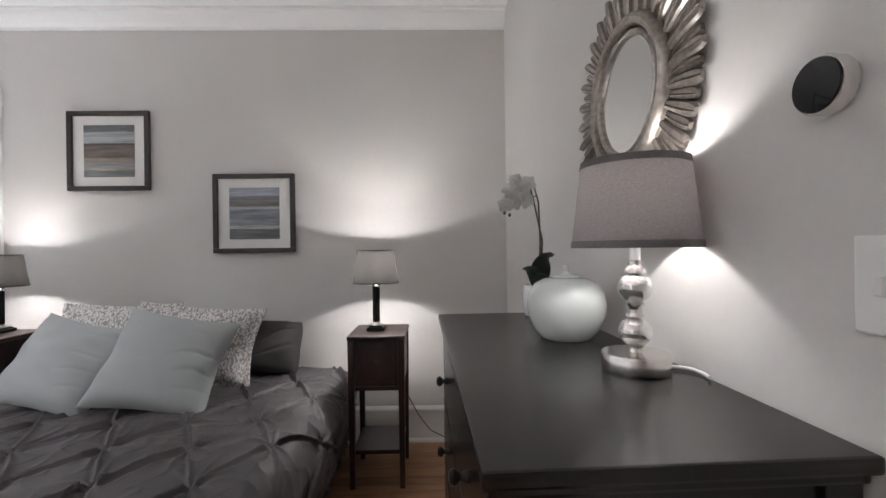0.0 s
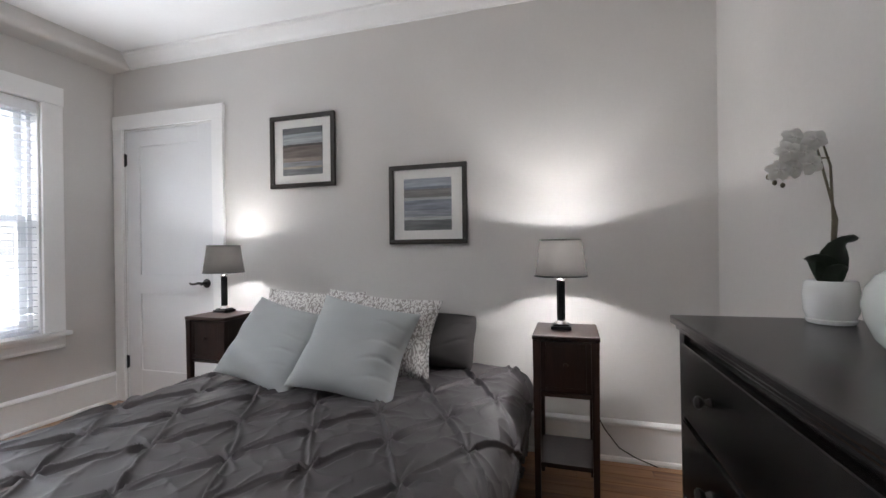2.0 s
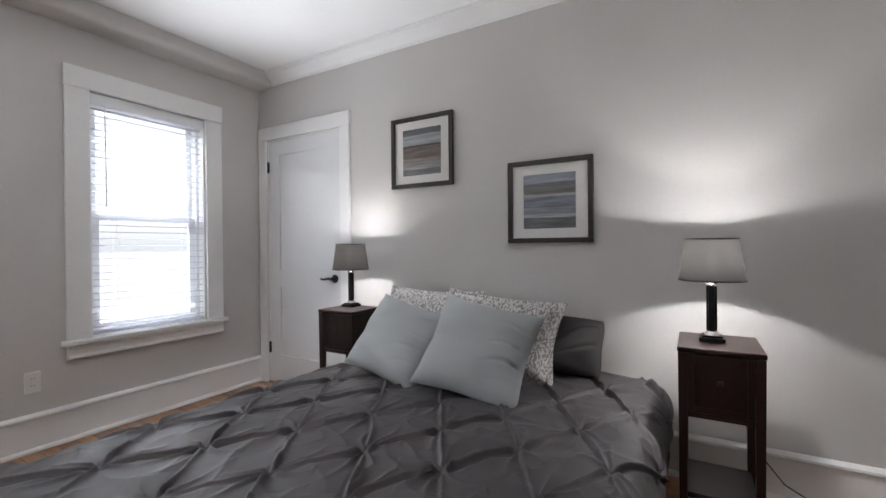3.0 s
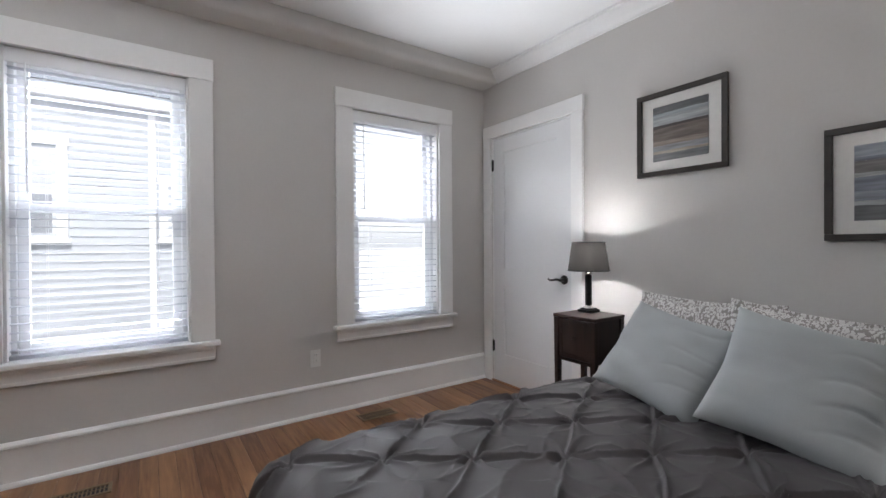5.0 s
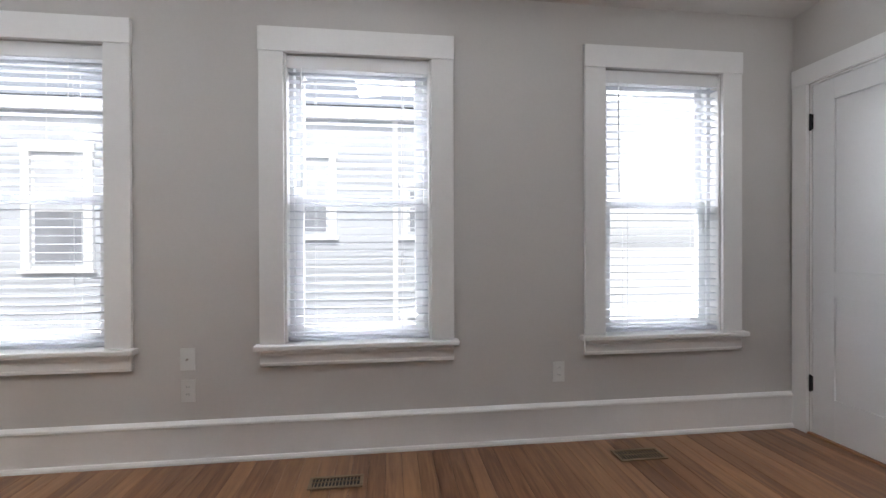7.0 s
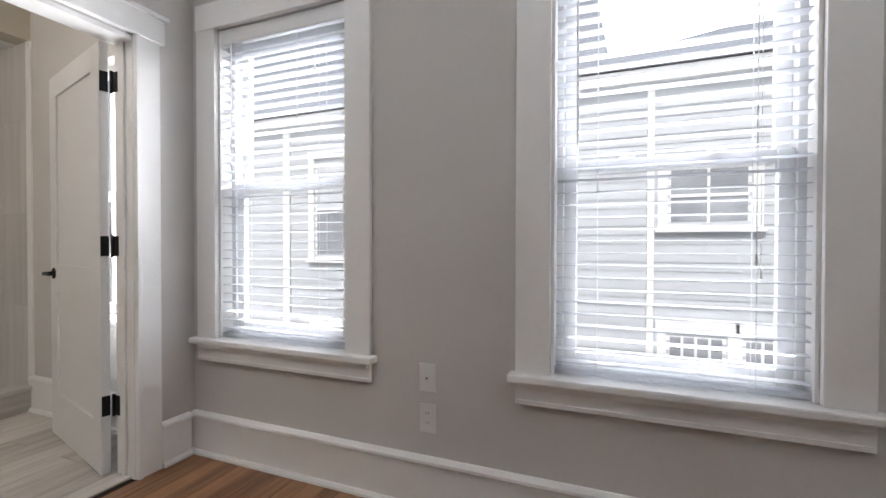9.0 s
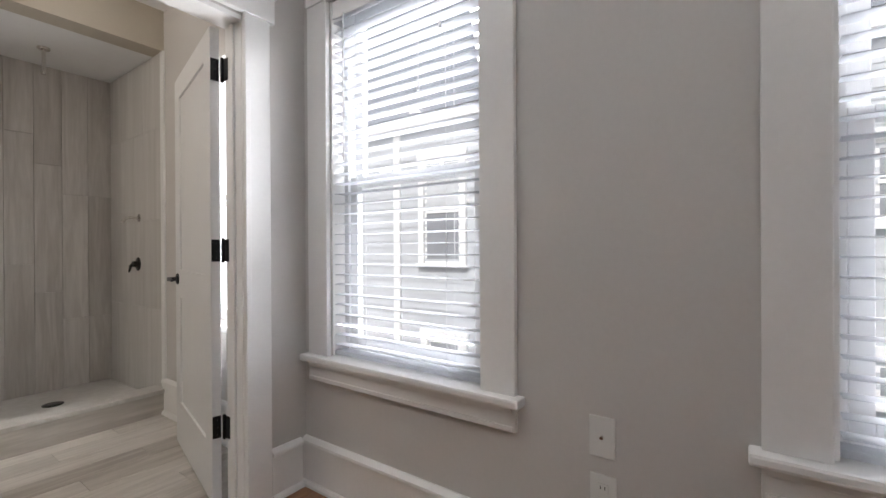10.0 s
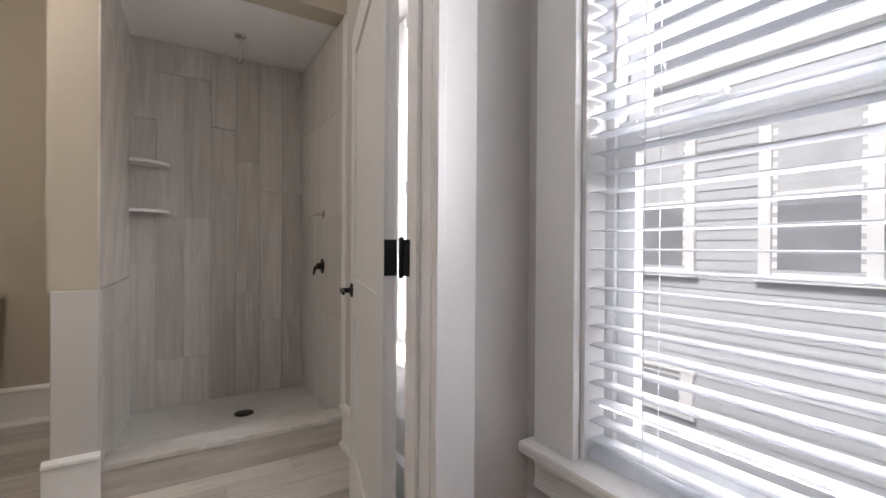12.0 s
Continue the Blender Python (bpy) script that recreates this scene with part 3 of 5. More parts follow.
# ---- bathroom structure ----
BSH = 2.36
solid("wall_bath_west", PAINT, -WT, 0.0, BWIN[1], SOUTH - 0.06, 0.0, H, "painted bathroom wall beside the window", "wall")
solid("wall_bath_west", PAINT, -WT, 0.0, -7.45, BWIN[0], 0.0, H, "painted bathroom wall beside the shower", "wall")
solid("wall_bath_west", PAINT, -WT, 0.0, BWIN[0], BWIN[1], 0.0, SILL + 0.05, "painted bathroom wall under the window", "wall")
solid("wall_bath_west", PAINT, -WT, 0.0, BWIN[0], BWIN[1], HEAD, H, "painted bathroom wall over the window", "wall")
bwin = thing("window_4", pose(0, (BWIN[0] + BWIN[1]) / 2, SILL + 0.05), "white sash window behind the open bathroom door", "window", "", "structure")
bhw, bhh = (BWIN[1] - BWIN[0]) / 2, HEAD - SILL - 0.05
for s in (-1, 1):
    a, b = sorted((s * bhw, s * (bhw - 0.06)))
    bpart("stile", bwin, VINYL, -0.13, -0.09, a, b, 0.0, bhh)
for z in (0.0, 0.68, bhh - 0.06):
    bpart("rail", bwin, VINYL, -0.13, -0.09, -bhw + 0.061, bhw - 0.061, z, z + 0.06)
for a, b in ((0.061, 0.679), (0.741, bhh - 0.061)):
    g = bpart("pane", bwin, GLASS, -0.113, -0.107, -bhw + 0.062, bhw - 0.062, a, b, 0)
    g.visible_shadow = False
bpart("stool", bwin, TRIM, -0.088, 0.05, -bhw - 0.1, bhw + 0.1, -0.03, -0.002, 0.006)
solid("wall_bath_south", BATHPAINT, -WT, 3.0, -7.65, -7.53, 0.0, H, "beige painted bathroom wall behind the toilet", "wall")
solid("wall_bath_east", BATHPAINT, 2.9, 3.02, -7.53, SOUTH - ST, 0.0, H, "beige painted bathroom side wall", "wall")
solid("ceiling_bath", CEIL, -WT, 3.02, -7.65, SOUTH - ST, H, H + 0.1, "white painted bathroom ceiling", "ceiling")
solid("floor_bath_base", GROUT, -WT, 3.02, -7.65, SOUTH - 0.06, -0.1, -0.002, "grey grout under the bathroom tiles", "floor")
solid("shower_header", BATHPAINT, 0.0, 1.06, -6.42, -6.27, BSH, H, "beige painted header above the shower", "wall")
solid("shower_ceiling", CEIL, 0.0, 1.06, -7.25, -6.42, BSH + 0.002, BSH + 0.08, "white painted shower ceiling", "ceiling")
solid("shower_back_wall", GROUT, 0.0, 1.07, -7.53, -7.2, 0.0, H, "grouted backing of the shower's tiled wall", "wall")
solid("shower_side_wall", BATHPAINT, 1.075, 1.235, -7.53, -6.26, 0.9, H, "beige painted partition beside the shower", "wall")
solid("knee_wall", PAINT, 1.068, 1.222, -7.53, -6.255, 0.0, 0.9, "white painted lower part of the shower partition", "wall", 0.004)
moulding("baseboard", [(o, z * 1.05) for o, z in BASE], (1.245, -6.255, 0), (1.060, -6.255, 0), TRIM, "white baseboard at the end of the shower partition", "baseboard")
moulding("baseboard", [(o, z * 1.05) for o, z in BASE], (2.9, -7.53, 0), (1.25, -7.53, 0), TRIM, "white baseboard behind the toilet", "baseboard")
moulding("baseboard", [(o, z * 1.05) for o, z in BASE], (0, -6.28, 0), (0, SOUTH - ST - 0.01, 0), TRIM, "white baseboard beside the shower", "baseboard")
solid("shower_edge_trim", TRIM, 0.0, 0.014, -6.30, -6.255, 0.165, BSH, "white edge trim at the shower opening", "trim", 0.003)
bm = bmesh.new()
box(bm, 0.0, 1.06, -6.38, -6.26, 0.0, 0.135)
curb = tagged(finish("shower_curb", bm, BATHTILE), "tiled shower curb with a pale stone cap", "curb", "", "structure")
bpart("curb_cap", curb, SHSIDE, 0.0, 1.066, -6.395, -6.248, 0.136, 0.162, 0.004, "pale stone cap")
bm = bmesh.new()
box(bm, 0.0, 1.06, -7.2, -6.385, 0.0, 0.07)
pan = tagged(finish("shower_floor", bm, SHSIDE), "pale stone shower floor with a round drain", "shower floor", "", "structure")
bm = bmesh.new()
lathe(bm, [(0, 0.071), (0.055, 0.071), (0.055, 0.074), (0.05, 0.076), (0.0, 0.076)], 32, pose(0.44, -6.82, 0))
for k in range(10):
    t = 2 * math.pi * k / 10
    lathe(bm, [(0, 0.0755), (0.006, 0.0755), (0.006, 0.0768), (0.0, 0.0768)], 8, pose(0.44 + 0.03 * math.cos(t), -6.82 + 0.03 * math.sin(t), 0))
part("drain", bm, BRONZE, pan, "dark round drain", True)

# corner shelves
for z in (1.575, 1.285):
    bm = bmesh.new()
    pts = [(1.024, -7.19)] + [(1.024 - 0.2 * math.sin(t), -7.19 + 0.2 * math.cos(t) * 0.95) for t in (math.pi / 2 * k / 10 for k in range(11))]
    lo = [bm.verts.new((x, y, z)) for x, y in pts]
    hi = [bm.verts.new((x, y, z + 0.018)) for x, y in pts]
    for k in range(len(pts)):
        j = (k + 1) % len(pts)
        bm.faces.new((lo[k], lo[j], hi[j], hi[k]))
    bm.faces.new(lo), bm.faces.new(hi)
    tagged(finish("corner_shelf", bm, WHITECER), "small white corner shelf in the tiled shower", "shelf", "corner shelves")
# shower fittings
rs = thing("ceiling_shower_arm", pose(0.47, -6.83, BSH), "short nickel shower arm on a round ceiling flange", "shower arm")
bm = bmesh.new()
lathe(bm, [(0, -0.012), (0.03, -0.012), (0.034, -0.006), (0.034, 0.0), (0, 0.0)], 28)
part("flange", bm, CHROME, rs, "", True)
bm = bmesh.new()
lathe(bm, [(0, -0.17), (0.013, -0.17), (0.014, -0.15), (0.010, -0.148), (0.010, -0.0125), (0, -0.0125)], 20)
part("pipe", bm, CHROME, rs, "", True)
sv = thing("shower_valve", pose(0.004, -6.68, 0.965), "dark bronze shower valve with a lever on tiled wall", "valve")
bm = bmesh.new()
lathe(bm, [(0, 0), (0.05, 0), (0.05, 0.004), (0.045, 0.008), (0.022, 0.012), (0.02, 0.04), (0.0, 0.042)], 28, pose(0, 0, 0, 0, 90, 0))
part("escutcheon", bm, BRONZE, sv, "", True)
bm = bmesh.new()
tube(bm, [(0.035, 0, 0.0), (0.05, 0.0, -0.01), (0.06, 0.0, -0.055)], [0.012, 0.01, 0.006], 10)
part("lever", bm, BRONZE, sv, "", True)
sa = thing("hand_shower_outlet", pose(0.004, -6.66, 1.29), "nickel shower elbow on the tiled wall", "shower outlet")
bm = bmesh.new()
lathe(bm, [(0, 0), (0.03, 0), (0.03, 0.004), (0.024, 0.008), (0.009, 0.01), (0.009, 0.03), (0.0, 0.031)], 24, pose(0, 0, 0, 0, 90, 0))
part("flange", bm, CHROME, sa, "", True)
bm = bmesh.new()
tube(bm, [(0.025, 0, 0), (0.06, 0, 0.0), (0.085, -0.005, -0.012), (0.10, -0.008, -0.03)], [0.009, 0.009, 0.009, 0.012], 10)
part("elbow", bm, CHROME, sa, "", True)
cl = thing("ceiling_light", pose(1.75, -5.75, H), "warm round flush ceiling light in the bathroom", "ceiling light")
bm = bmesh.new()
lathe(bm, [(0, -0.025), (0.14, -0.025), (0.15, -0.018), (0.15, 0.0), (0, 0.0)], 36)
part("base_plate", bm, CHROME, cl, "", True)
bm = bmesh.new()
lathe(bm, [(0, -0.10), (0.05, -0.096), (0.10, -0.08), (0.13, -0.05), (0.137, -0.026), (0, -0.026)], 36)
part("glass_bowl", bm, glow_mat("lit_opal_glass", (1.0, 0.91, 0.81), 2.0), cl, "lit opal glass bowl", True)
# toilet, mostly hidden behind the partition
to = thing("toilet", pose(1.88, -7.52, 0), "white porcelain toilet beside the shower partition", "toilet")
bpart("tank", to, WHITECER, -0.21, 0.21, 0.0, 0.19, 0.40, 0.76, 0.03)
bpart("tank_lid", to, WHITECER, -0.22, 0.22, -0.003, 0.20, 0.762, 0.795, 0.012)
bm = bmesh.new()
lathe(bm, [(0.0, 0), (0.12, 0), (0.115, 0.05), (0.10, 0.18), (0.15, 0.32), (0.185, 0.385), (0.185, 0.40), (0.0, 0.40)], 32, Matrix.Translation((0, 0.43, 0)) @ Matrix.Diagonal((1, 1.25, 1, 1)))
part("bowl", bm, WHITECER, to, "", True)
bm = bmesh.new()
lathe(bm, [(0.0, 0.402), (0.188, 0.402), (0.192, 0.412), (0.188, 0.428), (0.0, 0.432)], 32, Matrix.Translation((0, 0.43, 0)) @ Matrix.Diagonal((1, 1.25, 1, 1)))
part("seat_lid", bm, WHITECER, to, "", True)


# ---- bedroom things ----
def cloth_grid(bm, f, nu, nv):
    vs = [[bm.verts.new(f(i / nu, j / nv)) for j in range(nv + 1)] for i in range(nu + 1)]
    for i in range(nu):
        for j in range(nv):
            bm.faces.new((vs[i][j], vs[i + 1][j], vs[i + 1][j + 1], vs[i][j + 1]))
    return vs


bed = thing("bed", pose(2.30, -1.13, 0), "made bed under a charcoal pintucked duvet", "bed")
BX0, BX1, BY0, BY1 = -0.83, 0.85, -1.02, 1.05
bpart("mattress", bed, MATBOARD, BX0 + 0.06, BX1 - 0.06, BY0 + 0.06, BY1 - 0.02, 0.24, 0.44, 0.04)
bpart("bed_base", bed, BLACKWOOD, BX0 + 0.08, BX1 - 0.08, BY0 + 0.09, BY1 - 0.03, 0.10, 0.235, 0.01)
for x in (BX0 + 0.12, BX1 - 0.12):
    for y in (BY0 + 0.12, BY1 - 0.08):
        bpart("leg", bed, BLACKWOOD, x - 0.03, x + 0.03, y - 0.03, y + 0.03, 0.0, 0.10, 0.004)


def tuck(x, y):
    """Height of the pintucked cloth at a place of the room: puffs between pinches set in a staggered grid."""
    wx = x + 0.012 * noise.noise(Vector((x * 5, y * 5, 1)))
    wy = y + 0.012 * noise.noise(Vector((x * 5, y * 5, 7)))
    a, b = (wx - 3.05) / 0.29, (wy + 1.10) / 0.49
    u, v = a + b, a - b
    du, dv = abs(u - round(u)), abs(v - round(v))
    su, sv = u - round(u), v - round(v)
    near = math.hypot(du, dv)
    cell = math.sin(round(u) * 12.9 + round(v) * 78.2)
    puff = 0.012 * (1 - math.exp(-near * 4.5))
    wob = 0.045 * noise.noise(Vector((x * 5, y * 5, 2))) * min(1, near * 4) + 0.008 * noise.noise(Vector((x * 19, y * 19, 2)))
    body = 1 - math.exp(-near * 22)
    pleat = 0.0
    for k, q in enumerate((su, sv)):
        q = (q + wob) * (2 * k - 1)
        crest = 0.8 + 0.5 * noise.noise(Vector((round(u) * 1.7 * (1 - k) + x * 4, round(v) * 1.3 * k + y * 4, 6)))
        pleat += crest * (1 + 0.5 * math.exp(-near * 4)) * (0.023 * math.exp(-abs(q) / (0.022 if q > 0 else 0.034)) - 0.005 * math.exp(-((q - 0.055) / 0.03) ** 2))
    ang = math.atan2(sv, su)
    fan = ang * 3 + cell * 2 + 1.5 * noise.noise(Vector((x * 7, y * 7, 4)))
    star = 0.030 * math.exp(-near * 4.0) * ((1 - abs(math.sin(fan))) ** 2 - 0.3) * min(1, near * 9)
    ridge = 1 - abs(noise.noise(Vector((x * 4 + y * 5, y * 3 - x * 3, 8))))
    crumple = 0.0025 * noise.noise(Vector((x * 9, y * 14, 3))) + 0.005 * ridge ** 8
    return puff + pleat * body * (0.8 + 0.2 * cell) + star - 0.014 * math.exp(-(near / 0.07) ** 2) + crumple


def duvet_point(s, t):
    """s across, t along the bed, in metres of cloth from the middle; it falls over the sides and the foot."""
    R, top = 0.13, 0.475
    hw0, hw1, foot = 0.85 - R, 0.85 - R, 1.03 - R
    x, z, nx = s, top, 0.0
    y = t

    def fall(d):
        """Distance out and down for cloth d past the start of the edge's curve."""
        if d <= 0:
            return 0.0, 0.0, 0.0
        q = R * math.pi / 2
        if d < q:
            return R * math.sin(d / R), R * (1 - math.cos(d / R)), d / R
        return R - 0.16 * (d - q), R + (d - q), math.pi / 2

    ox, dx, ax = fall(abs(s) - hw0)
    oy, dy, ay = fall(-t - foot)
    if abs(s) > hw0:
        x = math.copysign(hw0 + ox, s)
    if -t > foot:
        y = -(foot + oy)
    drop = max(dx, dy) if min(dx, dy) <= 0 else math.hypot(dx, dy)
    z = top - min(drop, 0.40)
    h = tuck(2.31 + s, -1.13 + t)
    n = Vector((math.copysign(math.sin(ax), s), -math.sin(ay), max(0.02, math.cos(ax) * math.cos(ay)))).normalized()
    z += 0.012 * noise.noise(Vector((s * 2.2, t * 2.2, 5)))
    if s < 0:
        k = min(1.0, max(0.0, (0.62 - t) / 0.5))
        x += 0.075 * k * k * (3 - 2 * k) * max(-1.0, s / hw0)
    return Vector((x, y, z)) + n * h


bm = bmesh.new()
cloth_grid(bm, lambda u, v: duvet_point(-1.22 + 2.44 * u, -1.40 + 2.44 * v), 580, 580)
duvet = finish("duvet", bm, DUVET, False)
duvet.data.shade_smooth()
duvet.matrix_world = pose(2.31, -1.13, 0)
tagged(duvet, "charcoal grey pintucked duvet spread over the bed", "duvet")
sm = duvet.modifiers.new("thick", "SOLIDIFY")
sm.thickness = 0.015
sm.offset = -1


def pillow(name, m, w, h, thick, material, label, category, group, flange=0.0, wrinkle=0.01, seed=0, pinch=0.10, soft=0.0):
    """A soft pillow, base edge on y = 0, rising along z, plump along x-z plane's normal."""
    bm = bmesh.new()
    n = 64

    def f(u, v, side):
        a, b = 2 * u - 1, 2 * v - 1
        k = 1 + flange
        fa, fb = max(0, 1 - abs(a * k) ** 2.6), max(0, 1 - abs(b * k) ** 2.6)
        d = thick * (fa * fb) ** 0.45 if abs(a * k) < 1 and abs(b * k) < 1 else 0.0
        px = a * w / 2 * (1 - pinch * (1 - abs(b) ** 1.5) * abs(a) ** 2)
        pz = h / 2 + b * h / 2 * (1 - pinch * (1 - abs(a) ** 1.5) * abs(b) ** 2)
        pull = 1 - soft * (abs(a) * abs(b)) ** 3
        px, pz = px * pull, h / 2 + (pz - h / 2) * pull
        edge = max(abs(a), abs(b))
        wr = min(wrinkle, 0.014) * noise.noise(Vector((px * 7 + seed, pz * 11 + side * 5, seed * 1.7))) * (0.4 + edge)
        fold = 1 - abs(math.sin((px * -0.25 + pz) * 34 + seed + 2.2 * noise.noise(Vector((px * 5, pz * 5, seed)))))
        wr += wrinkle * 0.75 * fold ** 5 * max(0, a - 0.15) * (1 - edge ** 8) * max(0, 0.6 + noise.noise(Vector((pz * 7, seed, 2))))
        return Vector((px, side * (d / 2 + 0.004) + wr * (0.3 + min(1, d / thick)), pz))

    for side in (-1, 1):
        cloth_grid(bm, lambda u, v: f(u, v, side), n, n)
    rim = [e for e in bm.edges if e.is_boundary]
    bmesh.ops.bridge_loops(bm, edges=rim)
    ob = finish(name, bm, material, False)
    ob.data.shade_smooth()
    ob.matrix_world = m
    return tagged(ob, label, category, group)


def leafy_cloth():
    """White cloth printed with a dense grey leaf scroll."""
    m = mat("leaf_print_cloth", (0.7, 0.68, 0.66), 0.75, bump=0.15, bump_scale=500)
    nt = m.node_tree
    b = nt.nodes["Principled BSDF"]
    tc = nt.nodes.new("ShaderNodeTexCoord")
    nz = nt.nodes.new("ShaderNodeTexNoise")
    nz.inputs["Scale"].default_value = 16
    ad = nt.nodes.new("ShaderNodeVectorMath")
    ad.operation = "MULTIPLY_ADD"
    ad.inputs[1].default_value = (0.05, 0.05, 0.05)
    nt.links.new(tc.outputs["Object"], nz.inputs["Vector"])
    nt.links.new(nz.outputs["Color"], ad.inputs[0])
    nt.links.new(tc.outputs["Object"], ad.inputs[2])
    mp = nt.nodes.new("ShaderNodeMapping")
    mp.inputs["Rotation"].default_value = (0, 0.6, 0)
    mp.inputs["Scale"].default_value = (130, 40, 64)
    nt.links.new(ad.outputs[0], mp.inputs[0])
    vo = nt.nodes.new("ShaderNodeTexVoronoi")
    vo.inputs["Scale"].default_value = 1.0
    nt.links.new(mp.outputs[0], vo.inputs["Vector"])
    cr = nt.nodes.new("ShaderNodeValToRGB")
    cr.color_ramp.elements[0].position, cr.color_ramp.elements[0].color = 0.47, (0.72, 0.70, 0.68, 1)
    cr.color_ramp.elements[1].position, cr.color_ramp.elements[1].color = 0.60, (0.33, 0.305, 0.29, 1)
    nt.links.new(vo.outputs["Distance"], cr.inputs[0])
    nt.links.new(cr.outputs[0], b.inputs["Base Color"])
    return m


LEAFY = leafy_cloth()
ZB = 0.485
pillow("pillow", pose(2.52, -0.22, ZB, -20, 2, 0), 0.71, 0.31, 0.28, PILLOWCASE, "charcoal pillow standing behind the patterned sham", "pillow", "charcoal pillows", 0.0, 0.05, 4, 0.06, 0.07)
pillow("pillow", pose(1.86, -0.20, ZB, -14, 0, 0), 0.70, 0.30, 0.16, PILLOWCASE, "charcoal pillow behind the patterned sham", "pillow", "charcoal pillows", 0.05, 0.008, 9, 0.04, 0.14)
pillow("pillow_sham", pose(1.92, -0.43, ZB, -27, 1.0, 2), 0.64, 0.46, 0.14, LEAFY, "white sham printed with grey leaf scrolls", "pillow", "patterned shams", 0.14, 0.008, 2)
pillow("pillow_sham", pose(2.36, -0.455, ZB, -25, 5, 4), 0.66, 0.44, 0.14, LEAFY, "white sham printed with grey leaf scrolls, tilted", "pillow", "patterned shams", 0.14, 0.008, 6)
pillow("cushion", pose(1.87, -0.74, ZB, -36, 9.5, -9), 0.50, 0.44, 0.16, SILK, "pale blue-grey square cushion leaning on the shams", "cushion", "pale cushions", 0.02, 0.018, 1, 0.09)
pillow("cushion", pose(2.38, -0.79, ZB, -38, 11, 7), 0.50, 0.48, 0.18, SILK, "pale blue-grey square cushion in front, creased at one side", "cushion", "pale cushions", 0.02, 0.046, 8, 0.09)


def nightstand(m, w, d, h, label):
    """A narrow stand: top, drawer box with a panelled drawer, four tapered legs, low shelf."""
    t = thing("nightstand", m, label, "nightstand", "nightstands")
    bpart("top", t, ESPRESSO, -w / 2, w / 2, -d / 2, d / 2, h - 0.02, h, 0.005)
    x, y = w / 2 - 0.018, d / 2 - 0.018
    for sx in (-1, 1):
        for sy in (-1, 1):
            bm = bmesh.new()
            vs = box(bm, -0.017, 0.017, -0.017, 0.017, 0.0, h - 0.021, 0.002)
            for v in vs:
                if v.co.z < 0.1:
                    v.co.x *= 0.72
                    v.co.y *= 0.72
            bmesh.ops.transform(bm, matrix=pose(sx * (x - 0.002), sy * (y - 0.002), 0), verts=bm.verts[:])
            part("leg", bm, ESPRESSO, t)
    for sx in (-1, 1):
        a, b = sorted((sx * (x - 0.012), sx * (x + 0.006)))
        bpart("side_panel", t, ESPRESSO, a, b, -y + 0.016, y - 0.016, 0.50, h - 0.022, 0.002)
    bpart("back_panel", t, ESPRESSO, -x + 0.016, x - 0.016, y - 0.005, y + 0.006, 0.50, h - 0.022, 0.002)
    bpart("bottom_rail", t, ESPRESSO, -x + 0.016, x - 0.016, -y - 0.004, y - 0.006, 0.48, 0.499, 0.003)
    bm = bmesh.new()
    box(bm, -x + 0.018, x - 0.018, -y - 0.004, -y + 0.012, 0.502, h - 0.026, 0.003)
    for r in ((-x + 0.02, -x + 0.04, 0.505, h - 0.03), (x - 0.04, x - 0.02, 0.505, h - 0.03)):
        box(bm, r[0], r[1], -y - 0.009, -y - 0.004, r[2], r[3], 0.002)
    for z0, z1 in ((0.505, 0.525), (h - 0.05, h - 0.03)):
        box(bm, -x + 0.041, x - 0.041, -y - 0.009, -y - 0.004, z0, z1, 0.002)
    dr = part("drawer", bm, ESPRESSO, t)
    bm = bmesh.new()
    lathe(bm, [(0.0, 0), (0.006, 0), (0.005, 0.008), (0.011, 0.014), (0.010, 0.02), (0, 0.022)], 16, pose(0, -y - 0.004, (0.5 + h) / 2, 90))
    part("knob", bm, ESPRESSO, dr, "", True)
    bpart("shelf", t, ESPRESSO, -x + 0.004, x - 0.004, -y + 0.004, y - 0.004, 0.165, 0.185, 0.002)
    return t


nightstand(pose(3.345, -0.365, 0), 0.285, 0.34, 0.75, "narrow dark espresso wood nightstand between bed and dresser")
nightstand(pose(1.315, -0.315, 0), 0.29, 0.28, 0.75, "dark espresso wood nightstand beside the closet door")


LITBULB = glow_mat("lit_frosted_bulb", (1.0, 0.93, 0.84), 3.5)


